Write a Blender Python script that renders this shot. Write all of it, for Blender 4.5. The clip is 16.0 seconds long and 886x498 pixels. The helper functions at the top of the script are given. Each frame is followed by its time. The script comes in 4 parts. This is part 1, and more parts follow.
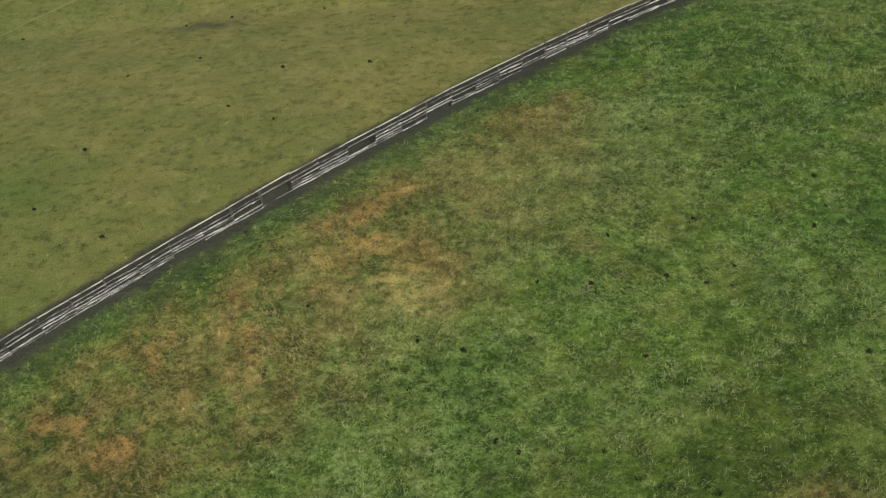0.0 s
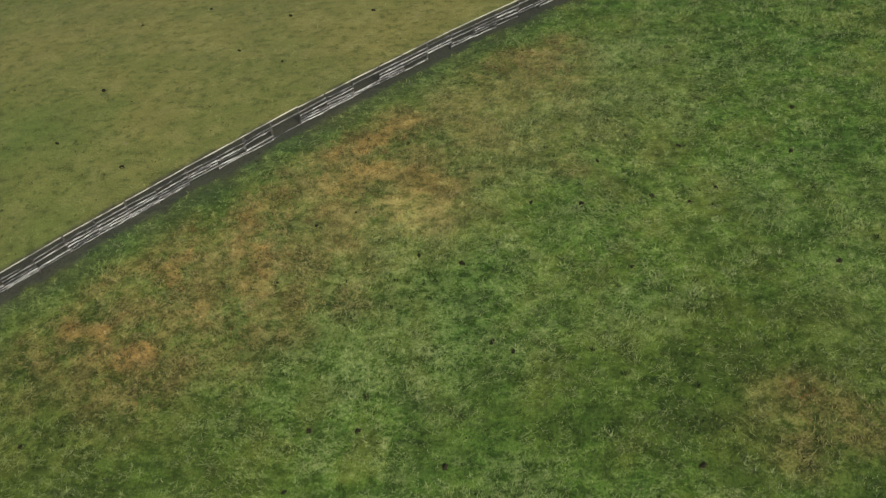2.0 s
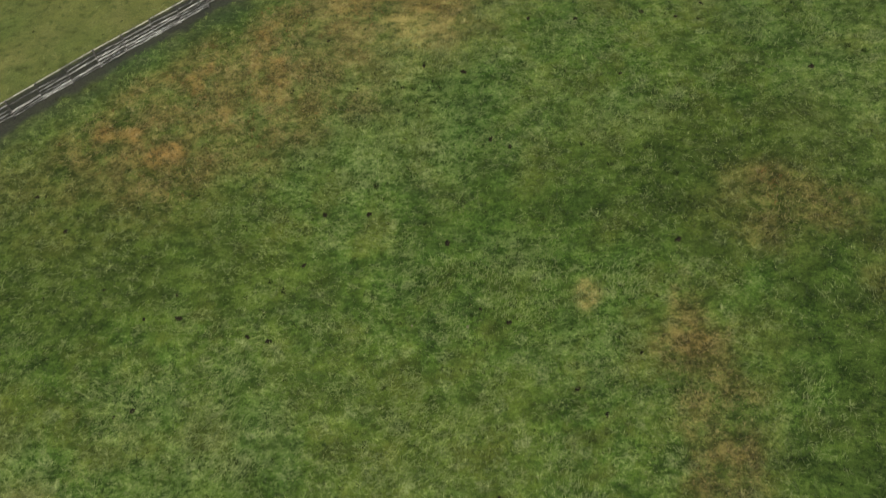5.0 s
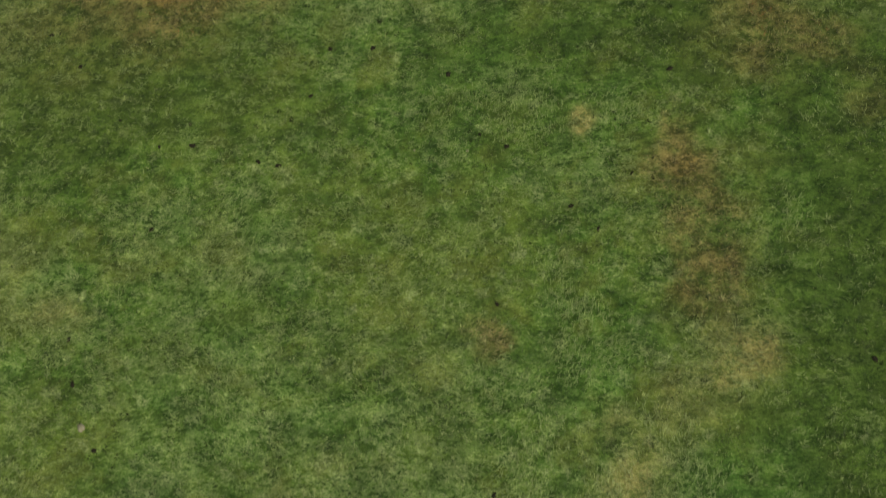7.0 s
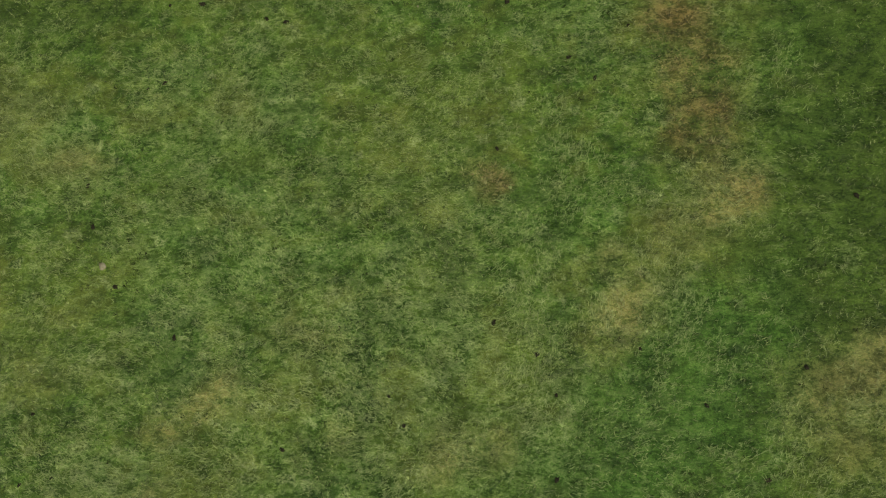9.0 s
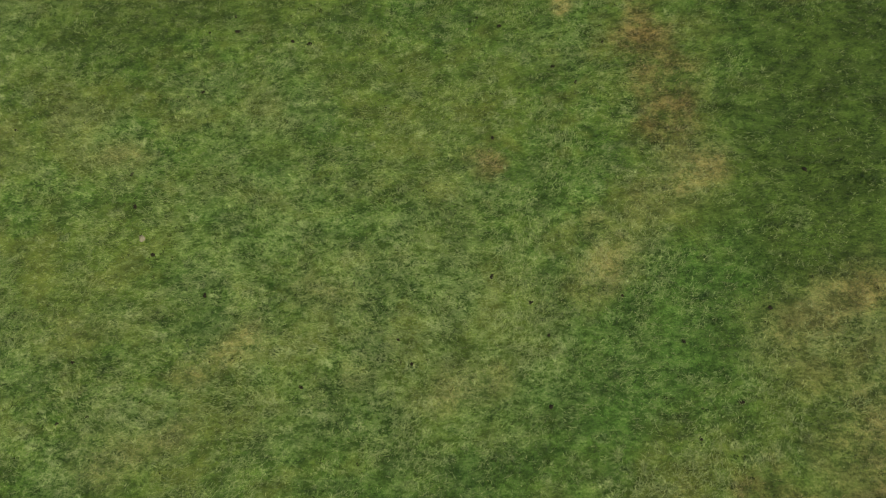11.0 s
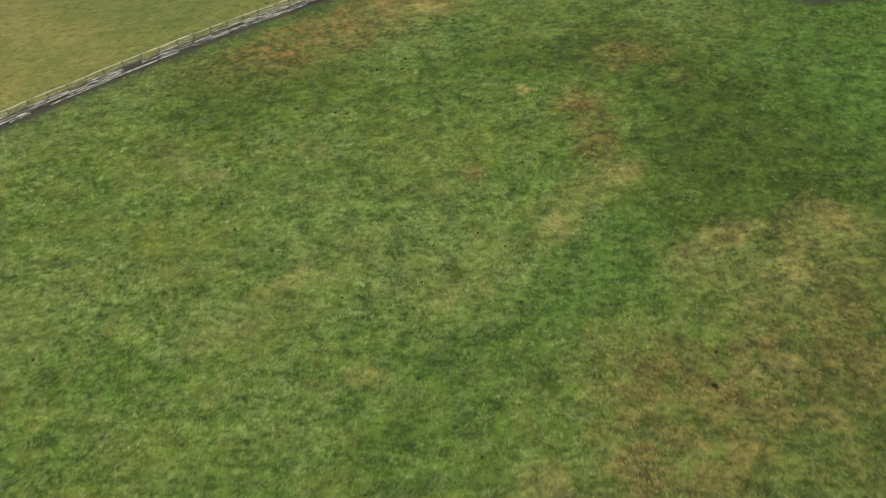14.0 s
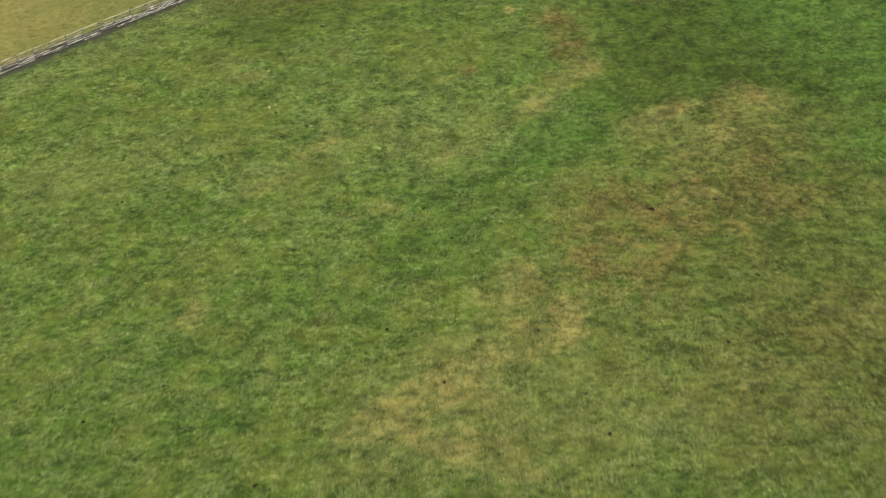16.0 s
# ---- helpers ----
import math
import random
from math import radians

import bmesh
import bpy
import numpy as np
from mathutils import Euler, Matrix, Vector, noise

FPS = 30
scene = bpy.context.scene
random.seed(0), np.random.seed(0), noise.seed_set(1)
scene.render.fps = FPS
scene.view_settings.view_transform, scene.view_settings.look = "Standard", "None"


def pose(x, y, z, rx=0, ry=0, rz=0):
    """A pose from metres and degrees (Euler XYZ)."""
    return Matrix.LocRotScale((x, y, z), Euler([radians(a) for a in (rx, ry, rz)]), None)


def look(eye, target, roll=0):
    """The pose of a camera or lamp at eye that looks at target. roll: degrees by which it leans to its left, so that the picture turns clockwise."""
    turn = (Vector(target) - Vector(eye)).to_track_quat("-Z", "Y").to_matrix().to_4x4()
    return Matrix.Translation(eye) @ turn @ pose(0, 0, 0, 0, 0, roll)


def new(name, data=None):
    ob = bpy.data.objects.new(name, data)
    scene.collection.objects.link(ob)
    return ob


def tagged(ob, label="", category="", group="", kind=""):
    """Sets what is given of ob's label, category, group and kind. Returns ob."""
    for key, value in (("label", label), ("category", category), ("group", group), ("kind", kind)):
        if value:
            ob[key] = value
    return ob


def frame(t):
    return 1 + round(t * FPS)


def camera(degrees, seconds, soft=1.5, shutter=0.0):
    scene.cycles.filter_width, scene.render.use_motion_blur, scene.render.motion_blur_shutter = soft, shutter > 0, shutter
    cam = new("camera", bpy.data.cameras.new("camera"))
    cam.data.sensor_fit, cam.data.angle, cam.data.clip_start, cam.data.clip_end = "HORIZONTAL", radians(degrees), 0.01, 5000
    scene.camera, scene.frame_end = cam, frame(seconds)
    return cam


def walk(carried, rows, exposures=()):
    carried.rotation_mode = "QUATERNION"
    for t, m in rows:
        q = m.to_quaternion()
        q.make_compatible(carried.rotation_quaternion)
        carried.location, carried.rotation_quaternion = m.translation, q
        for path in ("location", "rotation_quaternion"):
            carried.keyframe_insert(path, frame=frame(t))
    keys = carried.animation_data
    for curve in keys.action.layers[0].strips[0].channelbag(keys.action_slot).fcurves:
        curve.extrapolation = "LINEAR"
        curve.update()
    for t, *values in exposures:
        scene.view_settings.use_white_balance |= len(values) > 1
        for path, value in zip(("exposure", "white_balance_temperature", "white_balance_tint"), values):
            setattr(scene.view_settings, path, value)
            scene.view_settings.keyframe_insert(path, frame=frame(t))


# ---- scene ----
cam = camera(52.4, 16.0, soft=1.15, shutter=0.6)
METRES, EYE, TILT, LEAN, TURN = 93.0, 44.0, -51.5, 0.0, 0.0
ROWS = [
    (0.0, 0.0, 0.0, 0.0, 0.0, 0.0, -0.0),
    (0.5, 0.0003, -0.0091, -0.0116, 0.01, -0.03, -0.01),
    (1.0, 0.0006, -0.0188, -0.0241, 0.03, -0.05, -0.0),
    (1.5, 0.0006, -0.028, -0.036, 0.03, -0.08, -0.0),
    (2.0, 0.0003, -0.0375, -0.0482, 0.02, -0.19, -0.01),
    (2.5, 0.0006, -0.0468, -0.0591, 0.08, -1.13, -0.02),
    (3.0, 0.0006, -0.056, -0.0705, 0.1, -1.95, -0.04),
    (5.5, 0.0001, -0.1024, -0.1271, 0.21, -7.13, -0.12),
    (6.0, 0.0, -0.1112, -0.1396, 0.21, -8.5, -0.14),
    (6.5, -0.0002, -0.1201, -0.1517, 0.2, -9.96, -0.14),
    (7.0, 0.0007, -0.1287, -0.1642, 0.29, -11.33, -0.13),
    (7.5, 0.0009, -0.1369, -0.1778, 0.34, -13.51, -0.14),
    (8.0, 0.0019, -0.1436, -0.1881, 0.46, -16.97, -0.1),
    (8.5, 0.0008, -0.1538, -0.2018, 0.4, -16.51, -0.11),
    (9.0, -0.0002, -0.1658, -0.2168, 0.32, -14.73, -0.11),
    (9.5, -0.0016, -0.1807, -0.2354, 0.21, -12.98, -0.14),
    (12.0, -0.0139, -0.3166, -0.4109, -0.76, 3.71, -0.05),
    (12.5, -0.0164, -0.3517, -0.4559, -0.92, 7.4, 0.01),
    (13.0, -0.0185, -0.3878, -0.5024, -1.05, 10.85, 0.06),
    (13.5, -0.0203, -0.4245, -0.5506, -1.15, 14.02, 0.11),
    (14.0, -0.0207, -0.4602, -0.5975, -1.12, 14.44, 0.14),
    (14.5, -0.021, -0.497, -0.6438, -1.06, 14.41, 0.19),
    (15.0, -0.021, -0.5342, -0.6917, -1.0, 14.46, 0.19),
    (15.5, -0.0216, -0.5763, -0.7363, -0.96, 14.41, 0.22),
    (16.0, -0.0211, -0.6203, -0.7824, -0.89, 14.48, 0.21),
]
walk(cam, [(t, pose(0, 0, EYE, TILT, LEAN, TURN) @ pose(METRES * x, METRES * y, METRES * z, 90 + pitch, roll, yaw)) for t, x, y, z, yaw, pitch, roll in ROWS],
     [(0.0, 0.15, 6700, 3.2), (3.0, 0.12, 6750, 2.9), (5.5, 0.01, 6850, 0.2), (8.0, -0.08, 6900, -3.6), (9.5, 0.0, 6900, -2.6), (12.0, 0.19, 6850, 1.4),
      (14.0, 0.41, 7050, 2.3), (16.0, 0.55, 7330, 3.0)])

# ---- light: a bright overcast day ----
SUN_EL, SUN_AZ = 48.0, 150.0        # degrees above the horizon, degrees east of the way ahead
world = bpy.data.worlds.new("overcast_sky")
scene.world = world
world.use_nodes = True
wn = world.node_tree.nodes
sky = wn.new("ShaderNodeTexSky")
sky.sky_type, sky.sun_disc = "NISHITA", False
sky.sun_elevation, sky.sun_rotation = radians(SUN_EL), radians(SUN_AZ)
sky.air_density, sky.dust_density, sky.ozone_density = 1.0, 4.0, 0.6
world.node_tree.links.new(sky.outputs[0], wn["Background"].inputs[0])
wn["Background"].inputs[1].default_value = 0.12
sun = new("sun", bpy.data.lights.new("sun", "SUN"))
sun.data.energy, sun.data.angle, sun.data.color = 2.0, radians(10), (1.0, 0.95, 0.86)
el, az = radians(SUN_EL), radians(SUN_AZ)
sun.matrix_world = look((0, 0, 60), (-math.sin(az) * math.cos(el), -math.cos(az) * math.cos(el), 60 - math.sin(el)))

# ---- the lie of the land ----
# Height over the pasture as a smooth polynomial of x / 50 and y / 50: it rises ahead and levels off beyond the fence
LAND = (0.115, 4.274, 6.011, -0.507, 0.525, -0.935, -3.95)


def lattice(x, y, seed):
    """Smooth value noise from 0 to 1 with a cell of one metre, on arrays."""
    x, y = np.asarray(x, float), np.asarray(y, float)
    xi, yi = np.floor(x).astype(np.int64), np.floor(y).astype(np.int64)
    u, v = x - xi, y - yi
    u, v = u * u * (3 - 2 * u), v * v * (3 - 2 * v)

    def corner(i, j):
        k = (i * 374761393 + j * 668265263 + seed * 974711) & 0xFFFFFFFF
        k = ((k ^ (k >> 13)) * 1274126177) & 0xFFFFFFFF
        return ((k ^ (k >> 16)) & 0xFFFFFF) / float(0xFFFFFF)
    a = corner(xi, yi) * (1 - u) + corner(xi + 1, yi) * u
    b = corner(xi, yi + 1) * (1 - u) + corner(xi + 1, yi + 1) * u
    return a * (1 - v) + b * v


def fractal(x, y, size, seed, octaves=4):
    total, weight, gain = 0.0, 0.0, 1.0
    for o in range(octaves):
        s = size / 2 ** o
        turn = 0.6 * o + seed
        c, n = math.cos(turn), math.sin(turn)
        total = total + gain * lattice((x * c - y * n) / s, (x * n + y * c) / s, seed + o)
        weight, gain = weight + gain, gain * 0.55
    return total / weight


def land(x, y):
    """Height of the ground."""
    x, y = np.asarray(x, float), np.asarray(y, float)
    u, v = np.clip(x, -70, 65) / 50, np.clip(y, -66, 62) / 50
    c = LAND
    form = c[0] + c[1] * u + c[2] * v + c[3] * u * u + c[4] * u * v + c[5] * v * v + c[6] * v ** 3
    return form + 0.14 * (fractal(x, y, 9, 3, 2) - 0.5) + 0.16 * (fractal(x, y, 1.5, 8, 3) - 0.5)


def ground_z(x, y):
    return float(land(x, y))


def fence_y(x):
    return -0.00064 * x * x + 0.7358 * x + 45.59


# Broad changes of the sward: x, y, half width, half depth, strength
LUSH_BROAD = [
    (20, 51.3, 4.2, 4.2, 0.8), (-5.3, 20.5, 3.2, 1.9, 0.5), (4.3, 23.5, 4.3, 2.3, 0.6), (22.4, 42.9, 3.4, 5.1, 0.5),
    (12.8, 38.5, 3, 2.6, 0.3), (-13.6, 32.3, 2.1, 1.3, 0.8), (-7.8, 35.9, 2.1, 1.5, 0.6), (18.9, -8.2, 4.2, 2.2, 0.8),
    (21.6, 6.6, 2.3, 5.2, 0.7), (8.4, -3.2, 1.3, 0.9, 0.7), (1.3, 13.8, 2, 2, 0.7), (27.8, 5.3, 6.4, 7.9, 0.9),
    (14.6, -11, 3.4, 3, 0.9), (2.3, -22.2, 3.7, 3.6, 0.7), (28.4, -1.6, 8.9, 5.9, 0.9), (14.3, -15.3, 6, 3.8, 0.9),
    (8.9, -19.3, 2.1, 2.2, 0.8), (1.6, -27.7, 5.5, 4.9, 0.4)]
LUSH_MORE = [
    (-34, 36, 7, 7, 0.4), (-30, 45, 5, 5, 0.3), (-42, 42, 6, 6, 0.3),
    (-28.8, -52.3, 3.6, 4.3, 0.8), (-22.5, -43.6, 3.1, 2.7, 0.5), (-13.2, -35.2, 4.3, 3.7, 0.4), (26.5, -34.5, 4, 3, 0.6),
    (40.4, 19.2, 3.2, 6.2, 1), (2, 14.4, 1.3, 1.9, 0.7), (-24.4, -23.4, 4.2, 2.4, 0.5), (7.3, -15.7, 1.7, 1.4, 0.6),
    (-10.8, -6.4, 1.6, 1.3, 0.5), (24, 27, 4, 6, 0.4), (31, -9, 6, 6, 0.5), (-36, 67, 9, 5, 0.6), (-27, 36, 6, 6, 0.4), (-36, 30, 5, 4, 0.2)]
DRY_BROAD = [
    (21.8, -25.7, 4.9, 3.6, 0.4), (13.6, 3.9, 3.2, 3.8, 0.35), (-10.2, 28.2, 6.5, 5.8, 0.7), (-18, 23, 5, 4.5, 0.66), (-4, 34, 5, 4, 0.7), (2, 39, 6, 4.5, 0.5), (7, 44, 3, 2.5, 0.4), (14, -34, 4.5, 3.5, 0.35), (15, -28, 6, 4, 0.3), (18.9, 15.4, 3.2, 2.1, 0.4), (21, -38, 10, 12, 0.3),
    (24, -51, 8, 6, 0.3), (-22, 20, 6, 4, 0.4), (19.5, -27.5, 8, 5, 0.35), (28, -22, 5, 6, 0.35), (29.4, -41.3, 4, 3, 0.35), (33, -24, 6, 4, 0.3), (36, -15, 5, 4, 0.25)]
STRAW_BROAD = [
    (-3.5, 32, 6, 4.5, 0.45), (4.5, 39, 6.5, 5, 0.5), (9.5, 34, 4, 2.2, 0.3), (-31.5, 57.9, 7.1, 6.5, 0.4), (-13.9, 50.6, 5.2, 4.3, 0.4),
    (-3, -49.5, 5, 4, 0.5), (7, -41, 4, 4, 0.55), (2, -45, 4.5, 3.5, 0.55), (24, -15, 7, 3, 0.25), (26, 24, 5, 6, 0.2), (5, -53, 7, 4, 0.45), (17, -50, 7, 5, 0.2), (30, -15, 6, 4, 0.2), (30, -34, 6, 6, 0.15)]
PALE_BROAD = [
    (-4, 24, 8, 5, 0.45), (26, 24, 5, 6, 0.15),
    (-4, -10, 11, 7, 0.35), (-33.8, -15.2, 9.5, 5.1, 0.35), (-11.7, -4.2, 5.6, 4.5, 0.3), (12.8, 41, 5, 4, 0.4), (-2, -17, 7, 4, 0.3)]
# dull old grass; ovals on the right also carry lens falloff as colour
DULL_BROAD = [
    (17, 18, 6, 5, 0.85), (21, -5, 4, 10, 0.6), (8, 17, 7, 3, 0.35), (30, -12, 6, 6, 0.5), (29, -41, 6, 8, 0.5), (-22, 16, 8, 6, 0.85), (26, 0, 6, 9, 0.9), (22, 9, 4, 5, 0.4), (27, -13, 5, 6, 0.4), (29, -27, 7, 9, 0.5), (34, -5, 6, 8, 0.5), (25, -45, 6, 8, 0.3), (-12, 14, 6, 5, 0.25), (4, 13, 6, 4, 0.2), (24, 10, 5, 5, 0.4), (-24, 8, 5, 4, 0.3)]
# Single patches as strokes: from x, y to x, y, half width, strength
DRY_1 = [
    (4.5, 44.5, 9.2, 45.9, 1.1, 0.7), (0.8, 44.4, 2.2, 44.6, 0.9, 0.5), (6.1, 44.1, 7.9, 41.7, 1.2, 0.55), (1.2, 43, 2.5, 42.6, 0.4, 0.7),
    (-6.6, 37.4, -5.1, 36.3, 0.7, 0.7), (-6.5, 37.2, -3.2, 36.3, 1.8, 1), (-11.3, 34.3, -10, 29.8, 0.8, 0.6), (-3.5, 33.4, 0.2, 32.1, 1.0, 0.85),
    (7.6, 33.4, 8.5, 32.2, 0.5, 0.5), (7.2, 32.6, 7.9, 32.3, 0.6, 0.45), (-6, 31.8, -3.2, 34.1, 1.5, 0.5), (-11.1, 31.3, -6.1, 33.9, 1.7, 0.55),
    (-12.4, 30, -10.8, 25.4, 1.1, 0.65), (-17.5, 29.9, -15.9, 27.1, 0.9, 0.75), (-15.7, 27.9, -10.5, 23.3, 1.8, 0.5), (-20.7, 25.9, -18.5, 27.2, 0.9, 0.75)]
DRY_2 = [
    (-22.1, 22.8, -20.1, 22.9, 0.7, 0.7), (-22.6, 21.7, -15.6, 19, 1.4, 0.5), (-17.9, 20.6, -15.8, 20.3, 0.6, 0.7), (-19.1, 19.9, -16.2, 19, 0.7, 0.4),
    (17.7, 16.7, 18.7, 16.4, 0.6, 0.48), (17.5, 16.7, 21, 15, 1.2, 0.48), (17.2, 13.5, 18.9, 14.9, 1.1, 0.36), (23.1, 12.4, 23.5, 10.6, 0.9, 0.4),
    (12.3, 9.8, 12.4, 7.4, 0.8, 0.6), (12.2, 8.6, 12.4, 6.9, 0.7, 0.4), (12.9, 6.8, 13.7, 1, 1.2, 0.6), (14.1, 5.1, 14.9, 4.4, 0.7, 0.32),
    (13.5, 0.7, 15.1, -1, 1.1, 0.36), (14, 0.3, 14.6, -3.6, 1.2, 0.28), (13, -0.3, 14, 0.8, 1, 0.32), (1.2, -1.3, 2.7, -2.3, 0.4, 0.64)]
DRY_3 = [
    (2.1, -1.5, 2.4, -2.5, 0.5, 0.4), (1.7, -3, 2.2, -3.4, 0.4, 0.36), (11.9, -4.5, 13.9, -4.1, 0.8, 0.32), (31.1, -8.8, 30.9, -10.9, 1, 0.48),
    (31.3, -9.4, 30.9, -10.9, 0.8, 0.48), (-7.5, -10.6, -6.6, -10.6, 0.9, 0.2), (19.7, -14, 20.9, -16.7, 1.3, 0.31), (2.2, -15.3, 2.4, -15.7, 0.3, 0.31),
    (29.2, -17.7, 29.4, -19.5, 1.7, 0.25), (35.5, -22.7, 37.7, -25.4, 1.5, 0.22), (16.9, -23.6, 12.7, -26.9, 1.5, 0.34), (13.4, -23.9, 14.8, -23.3, 1, 0.37),
    (27.9, -24.5, 32.8, -21.7, 1.4, 0.25), (21.7, -25, 27.3, -23.2, 1.8, 0.28), (17.3, -25.6, 22.9, -23.7, 1.8, 0.39), (29.2, -27.1, 33.8, -25.1, 1.2, 0.22)]
DRY_4 = [
    (11.9, -29.4, 16.8, -26.8, 1.2, 0.31), (18.2, -31, 19.6, -29.8, 1.6, 0.28), (14.3, -32.2, 11.6, -33.3, 1.8, 0.34), (11.8, -33.6, 17.2, -32.3, 1.4, 0.53),
    (5.6, -34.1, 7, -34.7, 0.9, 0.41), (12.6, -37.6, 14.8, -37.8, 1.3, 0.31)]
DRY = DRY_1 + DRY_2 + DRY_3 + DRY_4
STRAW_1 = [
    (-16.5, 57, -6.4, 57.1, 2.9, 0.3), (-29.9, 47.4, -26.4, 55.9, 3.3, 0.3), (6.7, 44.3, 8.2, 43.5, 0.8, 0.35), (-8.6, 42.9, -7.2, 44.6, 0.7, 0.5),
    (1.3, 40.6, 6.3, 39.1, 1.5, 0.35), (-2.6, 39.2, -0.2, 41.5, 1.2, 0.3), (-2.8, 32.7, -1.4, 30.5, 0.9, 0.5), (-8.2, 32.5, -5.1, 29.8, 1.8, 0.35),
    (-1.6, 32.2, -0.5, 30.9, 0.8, 0.5), (1.6, 30.6, 3.3, 29.8, 0.4, 0.4), (-2.5, 30.3, -0.5, 29.9, 1.1, 0.85), (-13, 27.7, -10.4, 24.6, 1, 0.3),
    (7.5, 10.7, 7.5, 10, 0.45, 0.97), (-25.7, 3.8, -23.9, 3.6, 0.9, 0.2), (-30.2, 2.5, -28.3, 0.5, 1.1, 0.32), (-21.5, -0.3, -20.2, -0.1, 0.6, 0.32)]
STRAW_2 = [
    (-22.7, -0.4, -20.9, -0.1, 0.8, 0.32), (-21.6, -0.7, -20.3, -0.6, 0.7, 0.36), (0.9, -1, 2.1, -1.4, 0.5, 0.32), (1.2, -1.8, 2, -2.1, 0.4, 0.32),
    (14.1, -2.1, 15.3, -4, 1.2, 0.28), (14.8, -2.2, 16.2, -3.4, 0.7, 0.32), (13.9, -3.7, 15.9, -3.7, 0.8, 0.4), (13.3, -4.2, 16.6, -2.4, 0.6, 0.48),
    (11.3, -4.6, 12.4, -5.1, 0.7, 0.28), (14, -5.1, 11.3, -7, 0.8, 0.4), (8, -6.6, 8.1, -7.1, 0.4, 0.4), (8, -6.7, 9.6, -8.5, 0.6, 0.4),
    (-3.1, -8.5, -2.8, -8.6, 0.6, 0.32), (-8.7, -9.1, -8.2, -9.7, 0.4, 0.28), (8.4, -9.4, 9, -9.5, 0.5, 0.4), (8.7, -9.6, 7.6, -10.1, 0.7, 0.24)]
STRAW_3 = [
    (-8.9, -10.1, -7.7, -10.7, 0.6, 0.4), (7.7, -11.0, 10.3, -8.8, 0.8, 0.45), (23.0, -11.6, 34.0, -11.1, 1.3, 0.38), (-23.2, -12.1, -20.9, -11.8, 1.0, 0.25),
    (18.1, -13.4, 23.0, -11.6, 1.1, 0.45), (-13.0, -13.6, -11.6, -13.3, 0.7, 0.55), (-14.3, -14.2, -12.5, -13.1, 0.8, 0.5), (18.0, -14.5, 29.4, -10.1, 1.0, 0.42),
    (-15.6, -15.3, -14.7, -15.5, 0.5, 0.6), (-6.1, -15.4, -5.2, -15.6, 0.6, 0.45), (26.2, -16.3, 27.1, -18.8, 1.3, 0.35), (0.4, -16.5, 2.5, -16.6, 0.8, 0.4),
    (-0.3, -17.3, 0.8, -17.1, 0.7, 0.4), (-19.9, -19.6, -16.1, -19.1, 0.9, 0.35), (23.3, -19.8, 31.1, -12.4, 1.6, 0.45), (-18.0, -20.5, -15.1, -18.9, 1.0, 0.45)]
STRAW_4 = [
    (19.6, -20.6, 22.7, -19.6, 1.3, 0.4), (-7.3, -23.9, -5.7, -23.8, 0.8, 0.4), (-6.1, -24.0, -4.8, -24.7, 0.8, 0.5), (20.3, -25.5, 22.8, -25.4, 0.7, 0.65),
    (4.7, -34.2, 6.9, -33.9, 0.9, 0.65), (-22.5, -37.8, -20.8, -36.2, 0.9, 0.75), (3.5, -38.2, 6.9, -36.1, 1.4, 0.75), (8.4, -38.6, 9.0, -42.0, 0.9, 1),
    (4.9, -41.0, 5.5, -40.7, 0.9, 0.8), (31.5, -41.8, 32.4, -42.5, 1.3, 0.45), (-0.7, -45.9, 2.3, -44.0, 1.0, 0.9), (23.2, -49.1, 24.5, -50.9, 1.2, 0.3),
    (13.3, -50.1, 15.5, -48.6, 1.4, 0.35), (-6.9, -51.4, -1.9, -47.9, 1.4, 0.7), (-4.2, -51.6, -1.5, -52.8, 1.6, 0.6), (-10.1, -52.5, -9.5, -52.9, 0.3, 0.7)]
STRAW_5 = [
    (1.4, -53.6, 4.2, -55.9, 1.1, 0.55), (-7.4, -54.6, -5.5, -55.2, 0.8, 0.5)]
STRAW = STRAW_1 + STRAW_2 + STRAW_3 + STRAW_4 + STRAW_5
LUSH_1 = [
    (18.8, 52.1, 21.4, 52.6, 1.6, 0.7), (23.8, 44.2, 24.5, 42.9, 1.5, 0.6), (16.5, 36.7, 17.5, 37.0, 1.0, 0.4), (-10.5, 36.2, -7.9, 37.1, 0.7, 0.6),
    (22.4, 32.8, 24.9, 34.7, 1.7, 0.6), (-14.5, 32.1, -11.7, 33.1, 0.8, 0.75), (-21.0, 28.8, -19.0, 30.0, 0.8, 0.6), (8.8, 23.5, 9.9, 22.8, 1.2, 0.5),
    (-6.1, 22.6, -2.8, 22.8, 1.4, 0.45), (1.7, 22.3, 3.4, 20.6, 1.2, 0.6), (-9.4, 21.8, -7.8, 21.1, 1.2, 0.45), (1.1, 19.5, 3.0, 18.7, 1.3, 0.6),
    (39.0, 19.5, 39.9, 17.0, 1.3, 0.9), (3.4, 15.9, 7.9, 17.0, 2.2, 0.35), (3.5, 15.3, 6.4, 14.5, 1.8, 0.6), (10.8, 14.9, 14.1, 17.5, 1.5, 0.5)]
